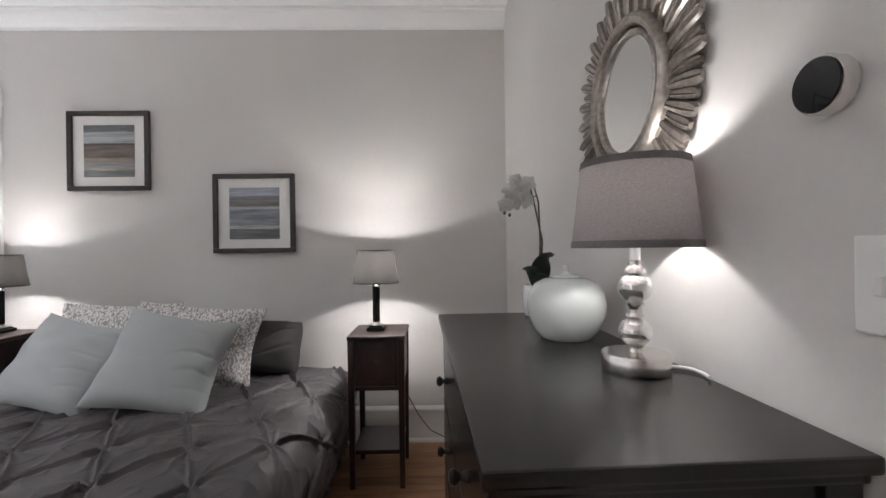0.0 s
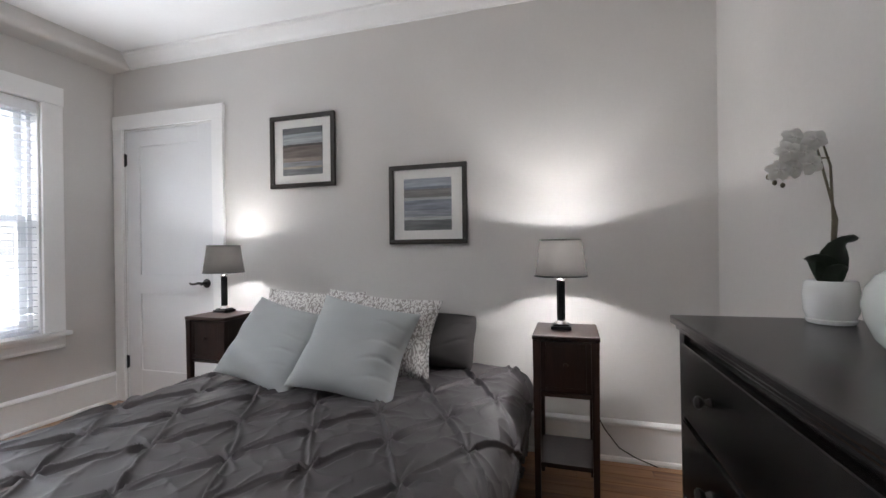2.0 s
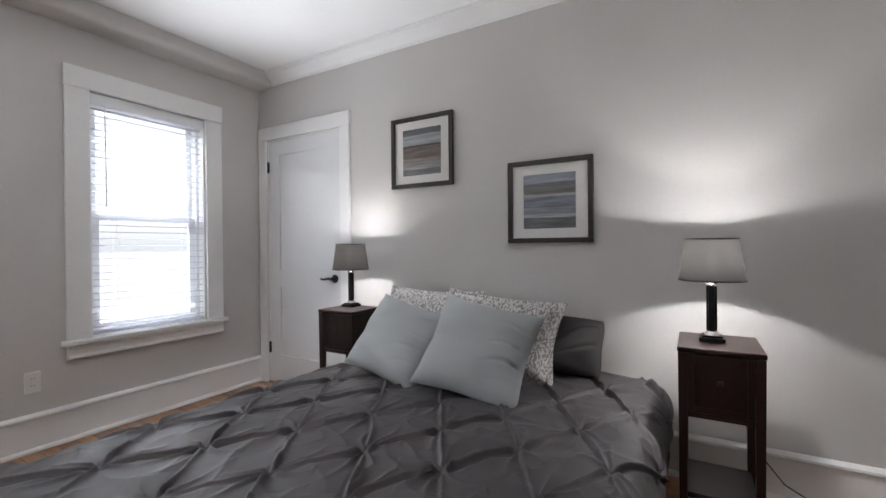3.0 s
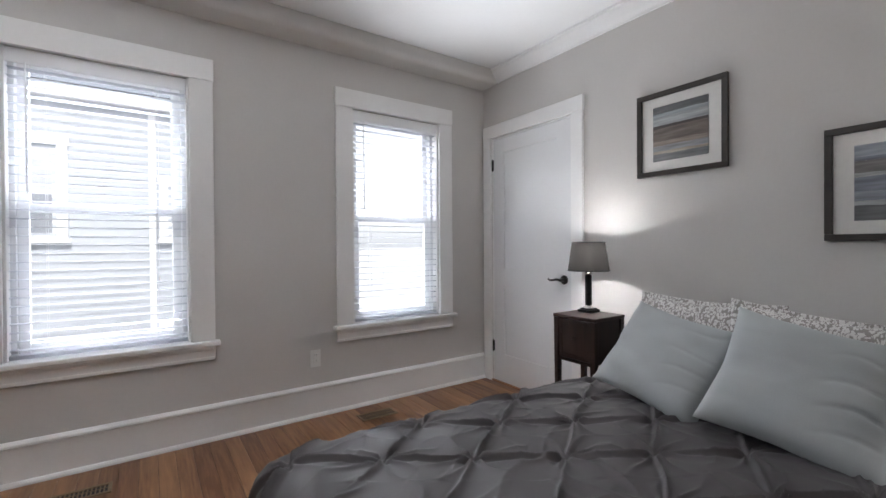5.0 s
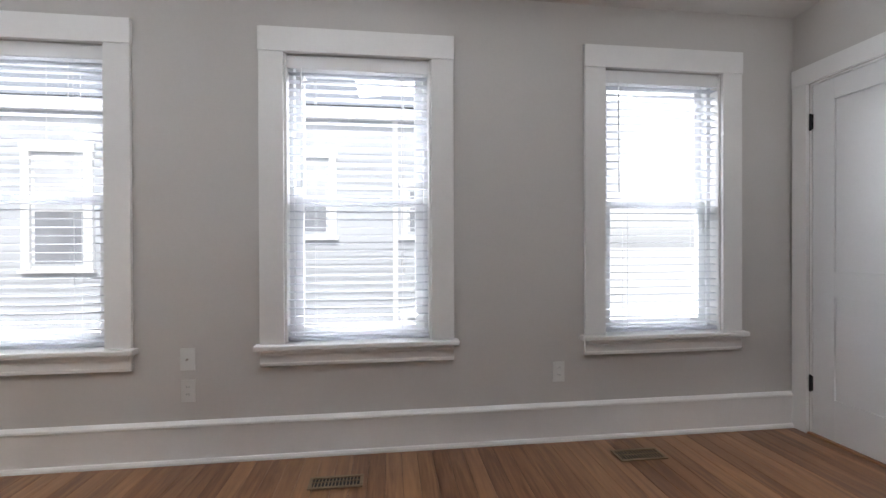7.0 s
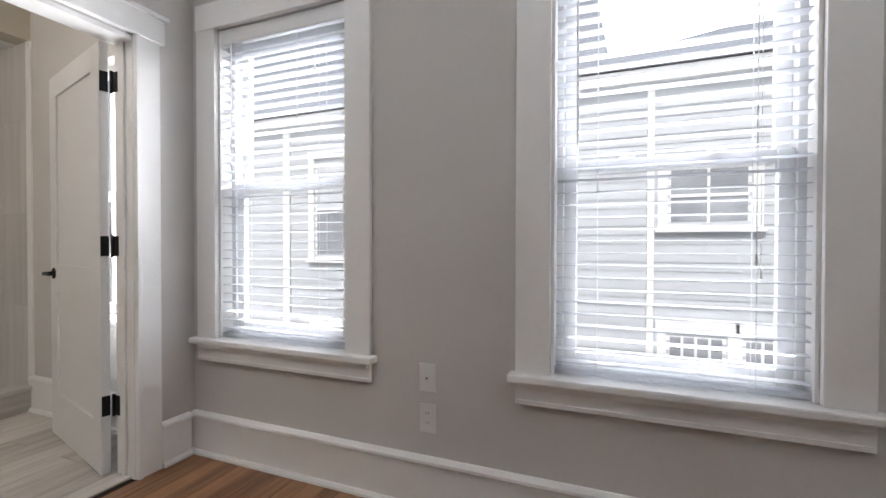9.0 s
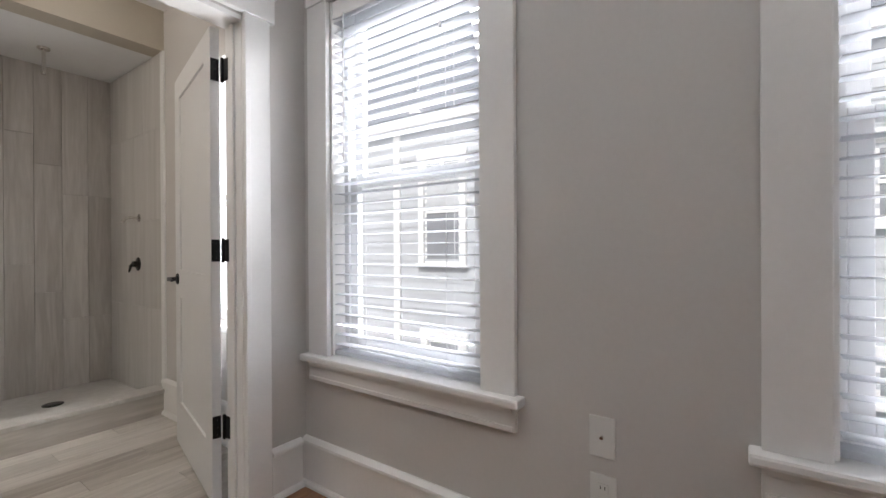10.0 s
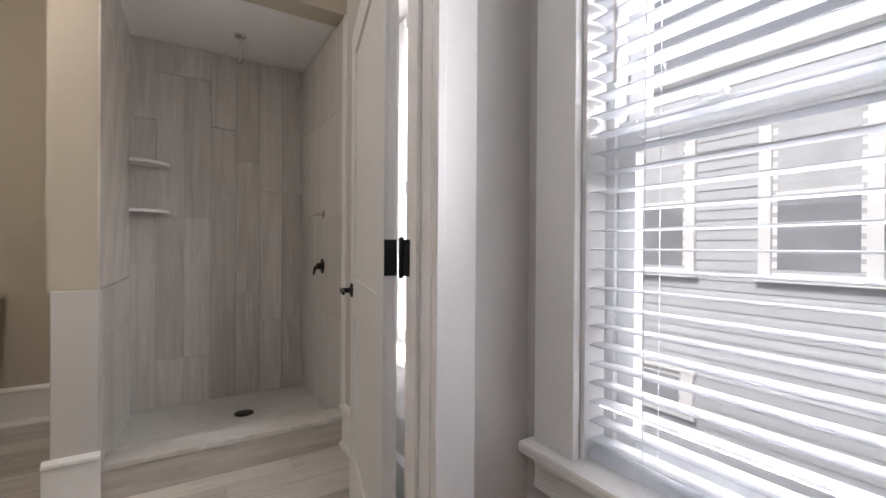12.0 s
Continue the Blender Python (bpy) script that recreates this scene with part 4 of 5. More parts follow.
def bedside_lamp(m, label):
    """A small table lamp: square base, black column with chrome collars, sheer shade."""
    t = thing("table_lamp", m, label, "lamp", "bedside lamps")
    bm = bmesh.new()
    box(bm, -0.046, 0.046, -0.046, 0.046, 0.0, 0.016, 0.003)
    box(bm, -0.036, 0.036, -0.036, 0.036, 0.016, 0.024, 0.003)
    part("base", bm, BLACKIRON, t)
    bm = bmesh.new()
    lathe(bm, [(0.0, 0.024), (0.028, 0.024), (0.026, 0.032), (0.019, 0.04), (0.0, 0.042)], 24)
    part("foot_collar", bm, CHROME, t, "chrome collar", True)
    bm = bmesh.new()
    vs = lathe(bm, [(0.0, 0.042), (0.019, 0.042), (0.019, 0.225), (0.0, 0.225)], 24)
    for k, v in enumerate(vs):
        if k % 2:
            v.co.x *= 0.84
            v.co.y *= 0.84
    part("column", bm, BLACKIRON, t, "black fluted column", True)
    bm = bmesh.new()
    lathe(bm, [(0.0, 0.225), (0.021, 0.225), (0.024, 0.232), (0.014, 0.24), (0.013, 0.27), (0.0, 0.272)], 24)
    part("neck", bm, CHROME, t, "", True)
    bm = bmesh.new()
    lathe(bm, [(0.0, 0.272), (0.012, 0.274), (0.015, 0.32), (0.024, 0.355), (0.028, 0.38), (0.021, 0.402), (0.0, 0.41)], 20)
    part("bulb", bm, LITBULB, t, "lit frosted bulb", True).visible_shadow = False
    segs = 56
    bm = bmesh.new()
    rings = []
    for r, z in ((0.120, 0.25), (0.108, 0.335), (0.096, 0.42), (0.0945, 0.42), (0.1065, 0.335), (0.1185, 0.25)):
        rings.append([bm.verts.new((r * math.cos(2 * math.pi * k / segs), r * math.sin(2 * math.pi * k / segs), z)) for k in range(segs)])
    for a, b in zip(rings, rings[1:] + rings[:1]):
        for k in range(segs):
            bm.faces.new((a[k], a[(k + 1) % segs], b[(k + 1) % segs], b[k]))
    sh = part("shade", bm, SHEER, t, "sheer dark fabric shade, lit", True)
    for r, z in ((0.1205, 0.25), (0.0965, 0.418)):
        bm = bmesh.new()
        ring = [(r * math.cos(2 * math.pi * k / 48), r * math.sin(2 * math.pi * k / 48), z) for k in range(49)]
        tube(bm, ring, 0.0034, 6)
        part("rim", bm, BLACKIRON, sh)
    return t


bedside_lamp(pose(3.324, -0.345, 0.75), "lit bedside lamp with black column and sheer shade")
bedside_lamp(pose(1.267, -0.249, 0.75), "lit bedside lamp with a sheer shade near the closet")

# dresser
DR = pose(3.905, -1.61, 0, 0, 0, 1.95)
dresser = thing("dresser", DR, "black-brown wooden dresser with three wide drawers against the wall", "dresser")
DY0, DY1 = -0.558, 0.562
bpart("top", dresser, BLACKWOOD, -0.238, 0.222, DY0, DY1, 0.913, 0.935, 0.005)
bpart("top_moulding", dresser, BLACKWOOD, -0.226, 0.218, DY0 + 0.012, DY1 - 0.012, 0.897, 0.9125, 0.005)
for y0, y1 in ((DY0 + 0.024, DY0 + 0.046), (DY1 - 0.046, DY1 - 0.024)):
    bpart("side_panel", dresser, BLACKWOOD, -0.170, 0.175, y0 + 0.004, y1 - 0.004, 0.155, 0.8965, 0.003)
for sx in (-0.194, 0.192):
    for sy in (DY0 + 0.042, DY1 - 0.042):
        bm = bmesh.new()
        for v in box(bm, sx - 0.024, sx + 0.024, sy - 0.022, sy + 0.022, 0.0, 0.896, 0.003):
            if v.co.z < 0.05:
                v.co.x, v.co.y = sx + (v.co.x - sx) * 0.75, sy + (v.co.y - sy) * 0.75
        part("post", bm, BLACKWOOD, dresser)
bpart("back_panel", dresser, BLACKWOOD, 0.200, 0.210, DY0 + 0.066, DY1 - 0.066, 0.16, 0.8965, 0.002)
for z0, z1 in ((0.872, 0.8965), (0.660, 0.668), (0.450, 0.458), (0.165, 0.240)):
    bpart("rail", dresser, BLACKWOOD, -0.208, -0.172, DY0 + 0.066, DY1 - 0.066, z0, z1, 0.002)
for z0, z1 in ((0.243, 0.447), (0.461, 0.657), (0.671, 0.869)):
    bm = bmesh.new()
    box(bm, -0.224, -0.196, DY0 + 0.068, DY1 - 0.068, z0, z1, 0.004)
    dw = part("drawer", bm, BLACKWOOD, dresser)
    for ky in (-0.27, 0.27):
        bm = bmesh.new()
        lathe(bm, [(0.0, 0), (0.012, 0), (0.010, 0.004), (0.006, 0.012), (0.014, 0.02), (0.015, 0.026), (0.010, 0.032), (0, 0.034)], 20, pose(-0.224, ky, (z0 + z1) / 2 + 0.008, 0, -90, 0))
        part("knob", bm, BRONZE, dw, "dark metal knob", True)

# lamp on the dresser
TOPZ = 0.936
tl = thing("table_lamp", pose(4.026, -1.808, TOPZ), "table lamp with mercury glass balls and grey linen shade", "lamp")
bm = bmesh.new()
lathe(bm, [(0, 0), (0.062, 0), (0.063, 0.003), (0.063, 0.032), (0.061, 0.035), (0, 0.036)], 48)
part("base", bm, CHROME, tl, "round brushed nickel base", True)


def ball(name, z, r, squash=0.92):
    bm = bmesh.new()
    lathe(bm, [(max(0.012, r * math.sin(t)), z + r * squash * (1 - math.cos(t))) for t in (0.35 + (math.pi - 0.7) * k / 16 for k in range(17))], 40)
    return part(name, bm, MERCURY, tl, "silvery mercury glass ball", True)


ball("lower_ball", 0.046, 0.031)
ball("upper_ball", 0.131, 0.032)
bm = bmesh.new()
lathe(bm, [(0, 0.030), (0.016, 0.030), (0.012, 0.036), (0.012, 0.044), (0.018, 0.049), (0, 0.05)], 24)
part("collar", bm, CHROME, tl, "nickel collar", True)
bm = bmesh.new()
lathe(bm, [(0, 0.104), (0.017, 0.105), (0.012, 0.112), (0.012, 0.122), (0.018, 0.130), (0.012, 0.134), (0, 0.135)], 24)
part("collar", bm, CHROME, tl, "nickel collar", True)
bm = bmesh.new()
lathe(bm, [(0, 0.189), (0.020, 0.190), (0.018, 0.197), (0.012, 0.203), (0.012, 0.212), (0, 0.213)], 24)
part("collar", bm, CHROME, tl, "nickel collar", True)
bm = bmesh.new()
lathe(bm, [(0, 0.213), (0.0105, 0.213), (0.0105, 0.255), (0, 0.256)], 20)
part("neck", bm, WHITECER, tl, "white socket sleeve", True)
bm = bmesh.new()
lathe(bm, [(0.0, 0.256), (0.013, 0.258), (0.022, 0.285), (0.029, 0.32), (0.024, 0.345), (0.0, 0.352)], 20)
part("bulb", bm, GLASS, tl, "", True).visible_shadow = False
segs = 64
bm = bmesh.new()
rings = []
for r, z in ((0.118, 0.238), (0.108, 0.32), (0.098, 0.404), (0.0965, 0.404), (0.1065, 0.32), (0.1165, 0.238)):
    rings.append([bm.verts.new((r * math.cos(2 * math.pi * k / segs), r * math.sin(2 * math.pi * k / segs), z)) for k in range(segs)])
for a, b in zip(rings, rings[1:] + rings[:1]):
    for k in range(segs):
        bm.faces.new((a[k], a[(k + 1) % segs], b[(k + 1) % segs], b[k]))
lsh = part("shade", bm, LINEN, tl, "grey linen drum shade", True)
for z0, z1, r0, r1 in ((0.2375, 0.251, 0.1190, 0.1174), (0.391, 0.4045, 0.1006, 0.0990)):
    bm = bmesh.new()
    rr = []
    for r, z in ((r0, z0), (r1, z1), (r1 - 0.0006, z1), (r0 - 0.0006, z0)):
        rr.append([bm.verts.new((r * math.cos(2 * math.pi * k / segs), r * math.sin(2 * math.pi * k / segs), z)) for k in range(segs)])
    for a, b in zip(rr, rr[1:] + rr[:1]):
        for k in range(segs):
            bm.faces.new((a[k], a[(k + 1) % segs], b[(k + 1) % segs], b[k]))
    part("trim_band", bm, SHADE_GREY, lsh, "grey fabric band", True)
bm = bmesh.new()
tube(bm, [(0.06, 0.0, 0.006), (0.085, -0.005, 0.005), (0.10, -0.02, 0.005), (0.105, -0.05, 0.004), (0.10, -0.07, 0.004)], 0.0035, 8)
part("cord", bm, PLASTIC, tl, "pale cord", True)

# covered jar
jar = thing("ceramic_jar", pose(3.986, -1.498, TOPZ), "squat pale glazed ceramic jar with a small lid", "jar")
bm = bmesh.new()
lathe(bm, [(0, 0), (0.062, 0), (0.066, 0.004), (0.085, 0.025), (0.099, 0.06), (0.103, 0.09), (0.098, 0.118), (0.082, 0.143), (0.058, 0.156), (0.04, 0.159), (0, 0.16)], 64)
part("body", bm, CERAMIC, jar, "", True)
bm = bmesh.new()
lathe(bm, [(0, 0.1605), (0.038, 0.1605), (0.034, 0.166), (0.012, 0.169), (0.006, 0.175), (0.009, 0.186), (0.006, 0.193), (0, 0.194)], 32)
part("lid", bm, CERAMIC, jar, "", True)

# orchid
orch = thing("orchid", pose(4.004, -1.125, TOPZ) @ Matrix.Diagonal((1.18, 1.18, 1.05, 1)), "white orchid in a small white ceramic pot", "plant")
bm = bmesh.new()
lathe(bm, [(0, 0), (0.040, 0), (0.043, 0.004), (0.044, 0.01), (0.041, 0.012), (0.047, 0.03), (0.049, 0.07), (0.045, 0.1), (0.042, 0.103), (0.039, 0.1), (0.038, 0.09), (0, 0.089)], 40)
part("pot", bm, WHITECER, orch, "", True)


def blade(points, width, fold=0.15):
    """A leaf or petal along points, widest in the middle, slightly folded and thick."""
    bm = bmesh.new()
    rows = []
    n = len(points)
    for i, p in enumerate(points):
        p = Vector(p)
        d = (Vector(points[min(i + 1, n - 1)]) - Vector(points[max(i - 1, 0)])).normalized()
        side = d.cross(Vector((0.1, 0.5, 1))).normalized()
        up = side.cross(d)
        w = width * max(0.06, math.sin(math.pi * (0.10 + 0.87 * i / (n - 1))) ** 0.5)
        rows.append([bm.verts.new(p + side * w * s + up * (abs(s) * w * fold)) for s in (-1, -0.5, 0, 0.5, 1)])
    for a, b in zip(rows, rows[1:]):
        for k in range(4):
            bm.faces.new((a[k], a[k + 1], b[k + 1], b[k]))
    r = bmesh.ops.solidify(bm, geom=bm.faces[:], thickness=0.0012)
    return bm


for dx, dy, lift, wd in ((0.045, -0.004, 0.112, 0.034), (-0.05, -0.01, 0.07, 0.027), (0.015, -0.03, 0.05, 0.022), (-0.012, 0.03, 0.06, 0.02)):
    pts = [(dx * (0.25 * q + 0.75 * q * q), dy * q, 0.088 + lift * math.sin(math.pi * 0.55 * q)) for q in (k / 7 for k in range(8))]
    part("leaf", blade(pts, wd), LEAF, orch, "", True)
for off, tp in ((0.0, 0.0), (0.006, -0.012)):
    bm = bmesh.new()
    tube(bm, [(off, off, 0.088), (0.006 + off, 0.0, 0.25), (0.002 + tp, off, 0.38), (-0.010 + tp, 0.0, 0.43), (-0.04 + tp, 0.0, 0.45)], [0.003, 0.0028, 0.0025, 0.002, 0.0015], 6)
    part("stem", bm, STEM, orch, "", True)
bm = bmesh.new()
tube(bm, [(0.0, 0.0, 0.40), (-0.025, 0.0, 0.40), (-0.055, 0.0, 0.385), (-0.085, 0.0, 0.35)], [0.002, 0.0018, 0.0015, 0.0012], 6)
part("stem", bm, STEM, orch, "", True)
rng = random.Random(5)
for fx, fz in ((-0.032, 0.442), (-0.068, 0.45), (-0.052, 0.415), (-0.088, 0.415), (-0.036, 0.385), (-0.07, 0.378), (-0.1, 0.372)):
    fy = rng.uniform(-0.03, 0.0)
    bm = bmesh.new()
    a0 = rng.uniform(0, 1.2)
    for k in range(5):
        a = a0 + 2 * math.pi * k / 5
        c = Vector((fx, fy, fz))
        rows = []
        for i in range(5):
            q = i / 4
            w = 0.0115 * math.sin(math.pi * (0.12 + 0.76 * q))
            r = 0.002 + 0.024 * q
            cx, cz = math.cos(a), math.sin(a)
            rows.append([bm.verts.new(c + Vector((cx * r - cz * w * s, -0.012 + 0.01 * q * q + 0.004 * abs(s), cz * r + cx * w * s))) for s in (-1, 0, 1)])
        for ra, rb in zip(rows, rows[1:]):
            for s in range(2):
                bm.faces.new((ra[s], ra[s + 1], rb[s + 1], rb[s]))
    bmesh.ops.solidify(bm, geom=bm.faces[:], thickness=0.0008)
    part("flower", bm, PETAL, orch, "white orchid flower", True)
for fx, fz in ((-0.1, 0.345), (-0.085, 0.338), (-0.112, 0.36)):
    bm = bmesh.new()
    bmesh.ops.create_icosphere(bm, subdivisions=2, radius=0.006, matrix=Matrix.Translation((fx, 0, fz)) @ Matrix.Diagonal((0.8, 0.8, 1.2, 1)))
    part("bud", bm, STEM, orch, "", True)

# sunburst mirror
mir = thing("sunburst_mirror", EAST @ pose(-0.001, -1.578, 1.547) @ pose(0, 0, 0, 90, 0, -90), "round mirror in a pewter sunburst frame", "mirror")
bm = bmesh.new()
lathe(bm, [(0, 0.012), (0.142, 0.012), (0.142, 0.016), (0, 0.0161)], 64)
part("mirror_glass", bm, MIRROR, mir, "silvered mirror glass", True)


def ring_part(name, prof):
    bm = bmesh.new()
    segs = 72
    rr = [[bm.verts.new((r * math.cos(2 * math.pi * k / segs), r * math.sin(2 * math.pi * k / segs), z)) for k in range(segs)] for r, z in prof]
    for a, b in zip(rr, rr[1:] + rr[:1]):
        for k in range(segs):
            bm.faces.new((a[k], a[(k + 1) % segs], b[(k + 1) % segs], b[k]))
    return part(name, bm, PEWTER, mir, "", True)


ring_part("inner_ring", [(0.138, 0.0), (0.138, 0.022), (0.145, 0.028), (0.152, 0.024), (0.155, 0.019), (0.155, 0.0)])
ring_part("outer_ring", [(0.156, 0.0), (0.156, 0.022), (0.163, 0.033), (0.176, 0.036), (0.186, 0.03), (0.191, 0.018), (0.191, 0.0)])


def ray_mesh(r0, r1, w, z):
    bm = bmesh.new()
    rows = []
    for q in (0, 0.25, 0.5, 0.75, 0.92, 1.0):
        r = r0 + (r1 - r0) * q
        ww = (w * (0.62 + 0.38 * q)) * (1.0 if q < 0.9 else (0.82 if q < 0.95 else 0.45))
        zz = z + 0.006 * math.sin(q * 2.6)
        rows.append([bm.verts.new((r, s * ww, h)) for s, h in ((-1, zz - 0.008), (-0.75, zz), (-0.2, zz + 0.003), (0, zz - 0.001), (0.2, zz + 0.003), (0.75, zz), (1, zz - 0.008))])
    for a, b in zip(rows, rows[1:]):
        for k in range(6):
            bm.faces.new((a[k], a[k + 1], b[k + 1], b[k]))
        bm.faces.new((a[6], a[0], b[0], b[6]))
    bm.faces.new(list(reversed(rows[0]))), bm.faces.new(rows[-1])
    bmesh.ops.recalc_face_normals(bm, faces=bm.faces[:])
    me = bpy.data.meshes.new("ray")
    bm.to_mesh(me)
    bm.free()
    me.materials.append(PEWTER)
    me.shade_smooth()
    me.set_sharp_from_angle(angle=radians(30))
    return me


long_ray, short_ray = ray_mesh(0.188, 0.298, 0.0164, 0.018), ray_mesh(0.188, 0.283, 0.0154, 0.011)
for k in range(60):
    r = new("ray", long_ray if k % 2 == 0 else short_ray)
    r.parent = mir
    r.rotation_euler = (0, 0, 2 * math.pi * k / 60)

# thermostat and switch
th = thing("thermostat", EAST @ pose(-0.001, -2.098, 1.378) @ pose(0, 0, 0, 90, 0, -90), "round thermostat with black glass face and steel ring", "thermostat")
bm = bmesh.new()
lathe(bm, [(0, 0), (0.034, 0), (0.034, 0.003), (0, 0.003)], 48)
part("wall_plate", bm, PLASTIC, th, "", True)
bm = bmesh.new()
lathe(bm, [(0, 0.0035), (0.034, 0.0035), (0.0375, 0.006), (0.0375, 0.022), (0.036, 0.025), (0, 0.0255)], 56)
part("ring", bm, CHROME, th, "brushed steel ring", True)
bm = bmesh.new()
lathe(bm, [(0, 0.0257), (0.0345, 0.0257), (0.0335, 0.0275), (0, 0.029)], 56)
part("face", bm, BLACKGLASS, th, "black glass face", True)


def plate(name, m, label, kind_of):
    """A wall plate, its face towards +z of m."""
    t = thing(name, m, label, kind_of)
    bm = bmesh.new()
    box(bm, -0.036, 0.036, -0.058, 0.058, 0.0, 0.006, 0.003)
    part("cover_plate", bm, PLASTIC, t)
    if kind_of == "outlet":
        for s in (-0.02, 0.02):
            bm = bmesh.new()
            box(bm, -0.015, 0.015, s - 0.014, s + 0.014, 0.006, 0.0085, 0.002)
            rc = part("receptacle", bm, PLASTIC, t)
            bm = bmesh.new()
            for x in (-0.006, 0.006):
                box(bm, x - 0.001, x + 0.001, s - 0.001, s + 0.007, 0.0082, 0.0088)
            part("slots", bm, BLACKIRON, rc)
    elif kind_of == "switch":
        bpart("toggle", t, PLASTIC, -0.006, 0.006, -0.012, 0.012, 0.006, 0.016, 0.002)
    else:
        bm = bmesh.new()
        lathe(bm, [(0, 0.006), (0.005, 0.006), (0.005, 0.014), (0, 0.0145)], 12)
        part("jack", bm, CHROME, t, "", True)
    for z in (-0.045, 0.045):
        bm = bmesh.new()
        lathe(bm, [(0, 0.006), (0.003, 0.006), (0.0025, 0.0072), (0, 0.0074)], 10, pose(0, z, 0))
        part("screw", bm, PLASTIC, t)
    return t


plate("outlet", pose(0.0005, -1.505, 0.393) @ pose(0, 0, 0, 90, 0, 90), "white wall outlet under the windows", "outlet")
plate("outlet", pose(0.0005, -3.498, 0.370) @ pose(0, 0, 0, 90, 0, 90), "white wall outlet below the cable plate", "outlet")
plate("cable_plate", pose(0.0005, -3.50, 0.534) @ pose(0, 0, 0, 90, 0, 90), "white cable plate above an outlet", "cable plate")
plate("light_switch", EAST @ pose(-0.0005, -2.16, 1.128) @ pose(0, 0, 0, 90, 0, -90), "white toggle light switch beside the thermostat", "switch")


def floor_vent(x0, x1, y0, y1, label):
    """A metal floor register with louvres."""
    t = thing("floor_vent", pose((x0 + x1) / 2, (y0 + y1) / 2, 0.006), label, "vent", "floor vents")
    w, l = (x1 - x0) / 2, (y1 - y0) / 2
    bm = bmesh.new()
    box(bm, -w, -w + 0.016, -l, l, 0, 0.006, 0.002)
    box(bm, w - 0.016, w, -l, l, 0, 0.006, 0.002)
    box(bm, -w + 0.016, w - 0.016, -l, -l + 0.016, 0, 0.006, 0.002)
    box(bm, -w + 0.016, w - 0.016, l - 0.016, l, 0, 0.006, 0.002)
    part("frame", bm, VENTTAN, t)
    bpart("duct", t, BLACKIRON, -w + 0.016, w - 0.016, -l + 0.016, l - 0.016, -0.0005, 0.0005, 0)
    for k in range(13):
        y = -l + 0.02 + (2 * l - 0.04) * (k + 0.5) / 13
        bpart("louvre", t, VENTTAN, -w + 0.017, w - 0.017, y - 0.004, y + 0.001, 0.001, 0.005, 0)
    bpart("louvre_bar", t, VENTTAN, -0.003, 0.003, -l + 0.017, l - 0.017, 0.0052, 0.0065, 0)


floor_vent(0.18, 0.30, -1.287, -1.03, "brown metal floor register near the window wall")
floor_vent(0.255, 0.36, -2.84, -2.59, "brown metal floor register under the middle window")


# framed prints
def framed(x0, x1, z0, z1, bands, label):
    t = thing("framed_print", pose((x0 + x1) / 2, -0.0015, (z0 + z1) / 2), label, "picture", "striped prints")
    w, h = (x1 - x0) / 2, (z1 - z0) / 2
    for a, b, c, d in ((-w, w, h - 0.028, h), (-w, w, -h, -h + 0.028), (-w, -w + 0.028, -h + 0.028, h - 0.028), (w - 0.028, w, -h + 0.028, h - 0.028)):
        bpart("frame_rail", t, FRAMEW, a, b, -0.026, -0.002, c, d, 0.003)
    bpart("mat_board", t, MATBOARD, -w + 0.0275, w - 0.0275, -0.010, -0.004, -h + 0.0275, h - 0.0275, 0)
    aw, ah = 0.15, 0.156
    z = ah
    for k, (frac, colour) in enumerate(bands):
        bm = bmesh.new()
        zz = z - 2 * ah * frac
        n = 14
        def wave(i, kk):
            return 0.003 * noise.noise(Vector((i * 0.5, kk * 3.1, 1)))
        rows = []
        for yy in (-0.0125, -0.0102):
            lo = [bm.verts.new((-aw + 2 * aw * i / n, yy, zz + 0.0002 + (wave(i, k) if k < len(bands) - 1 else 0))) for i in range(n + 1)]
            hi = [bm.verts.new((-aw + 2 * aw * i / n, yy, z - 0.0002 + (wave(i, k - 1) if k else 0))) for i in range(n + 1)]
            rows.append(lo + hi[::-1])
        for i in range(n):
            bm.faces.new((rows[0][i], rows[0][i + 1], rows[0][2 * n - i], rows[0][2 * n + 1 - i]))
        m2 = len(rows[0])
        for i in range(m2):
            bm.faces.new((rows[0][i], rows[1][i], rows[1][(i + 1) % m2], rows[0][(i + 1) % m2]))
        part("painted_band", bm, mat("print_band", tuple(0.5 * c + 0.5 * sum(colour) / 3 for c in colour), 0.7, grain=0.25, grain_scale=30, stain=0.2, stain_scale=12, stretch=(0.25, 1, 2.5)), t)
        z = zz
    return t


framed(1.446, 1.932, 1.546, 2.024, [(0.13, (0.13, 0.14, 0.15)), (0.06, (0.30, 0.36, 0.40)), (0.16, (0.34, 0.38, 0.40)), (0.05, (0.10, 0.08, 0.07)), (0.24, (0.19, 0.13, 0.10)), (0.08, (0.32, 0.24, 0.17)), (0.10, (0.28, 0.30, 0.32)), (0.05, (0.42, 0.33, 0.22)), (0.13, (0.17, 0.18, 0.20))],
       "striped grey and brown print in a black frame")
framed(2.306, 2.795, 1.163, 1.640, [(0.16, (0.28, 0.33, 0.42)), (0.05, (0.16, 0.19, 0.26)), (0.16, (0.19, 0.17, 0.16)), (0.05, (0.36, 0.37, 0.38)), (0.20, (0.19, 0.23, 0.31)), (0.12, (0.24, 0.28, 0.35)), (0.06, (0.45, 0.48, 0.48)), (0.20, (0.15, 0.16, 0.17))],
       "striped blue and grey print in a black frame")

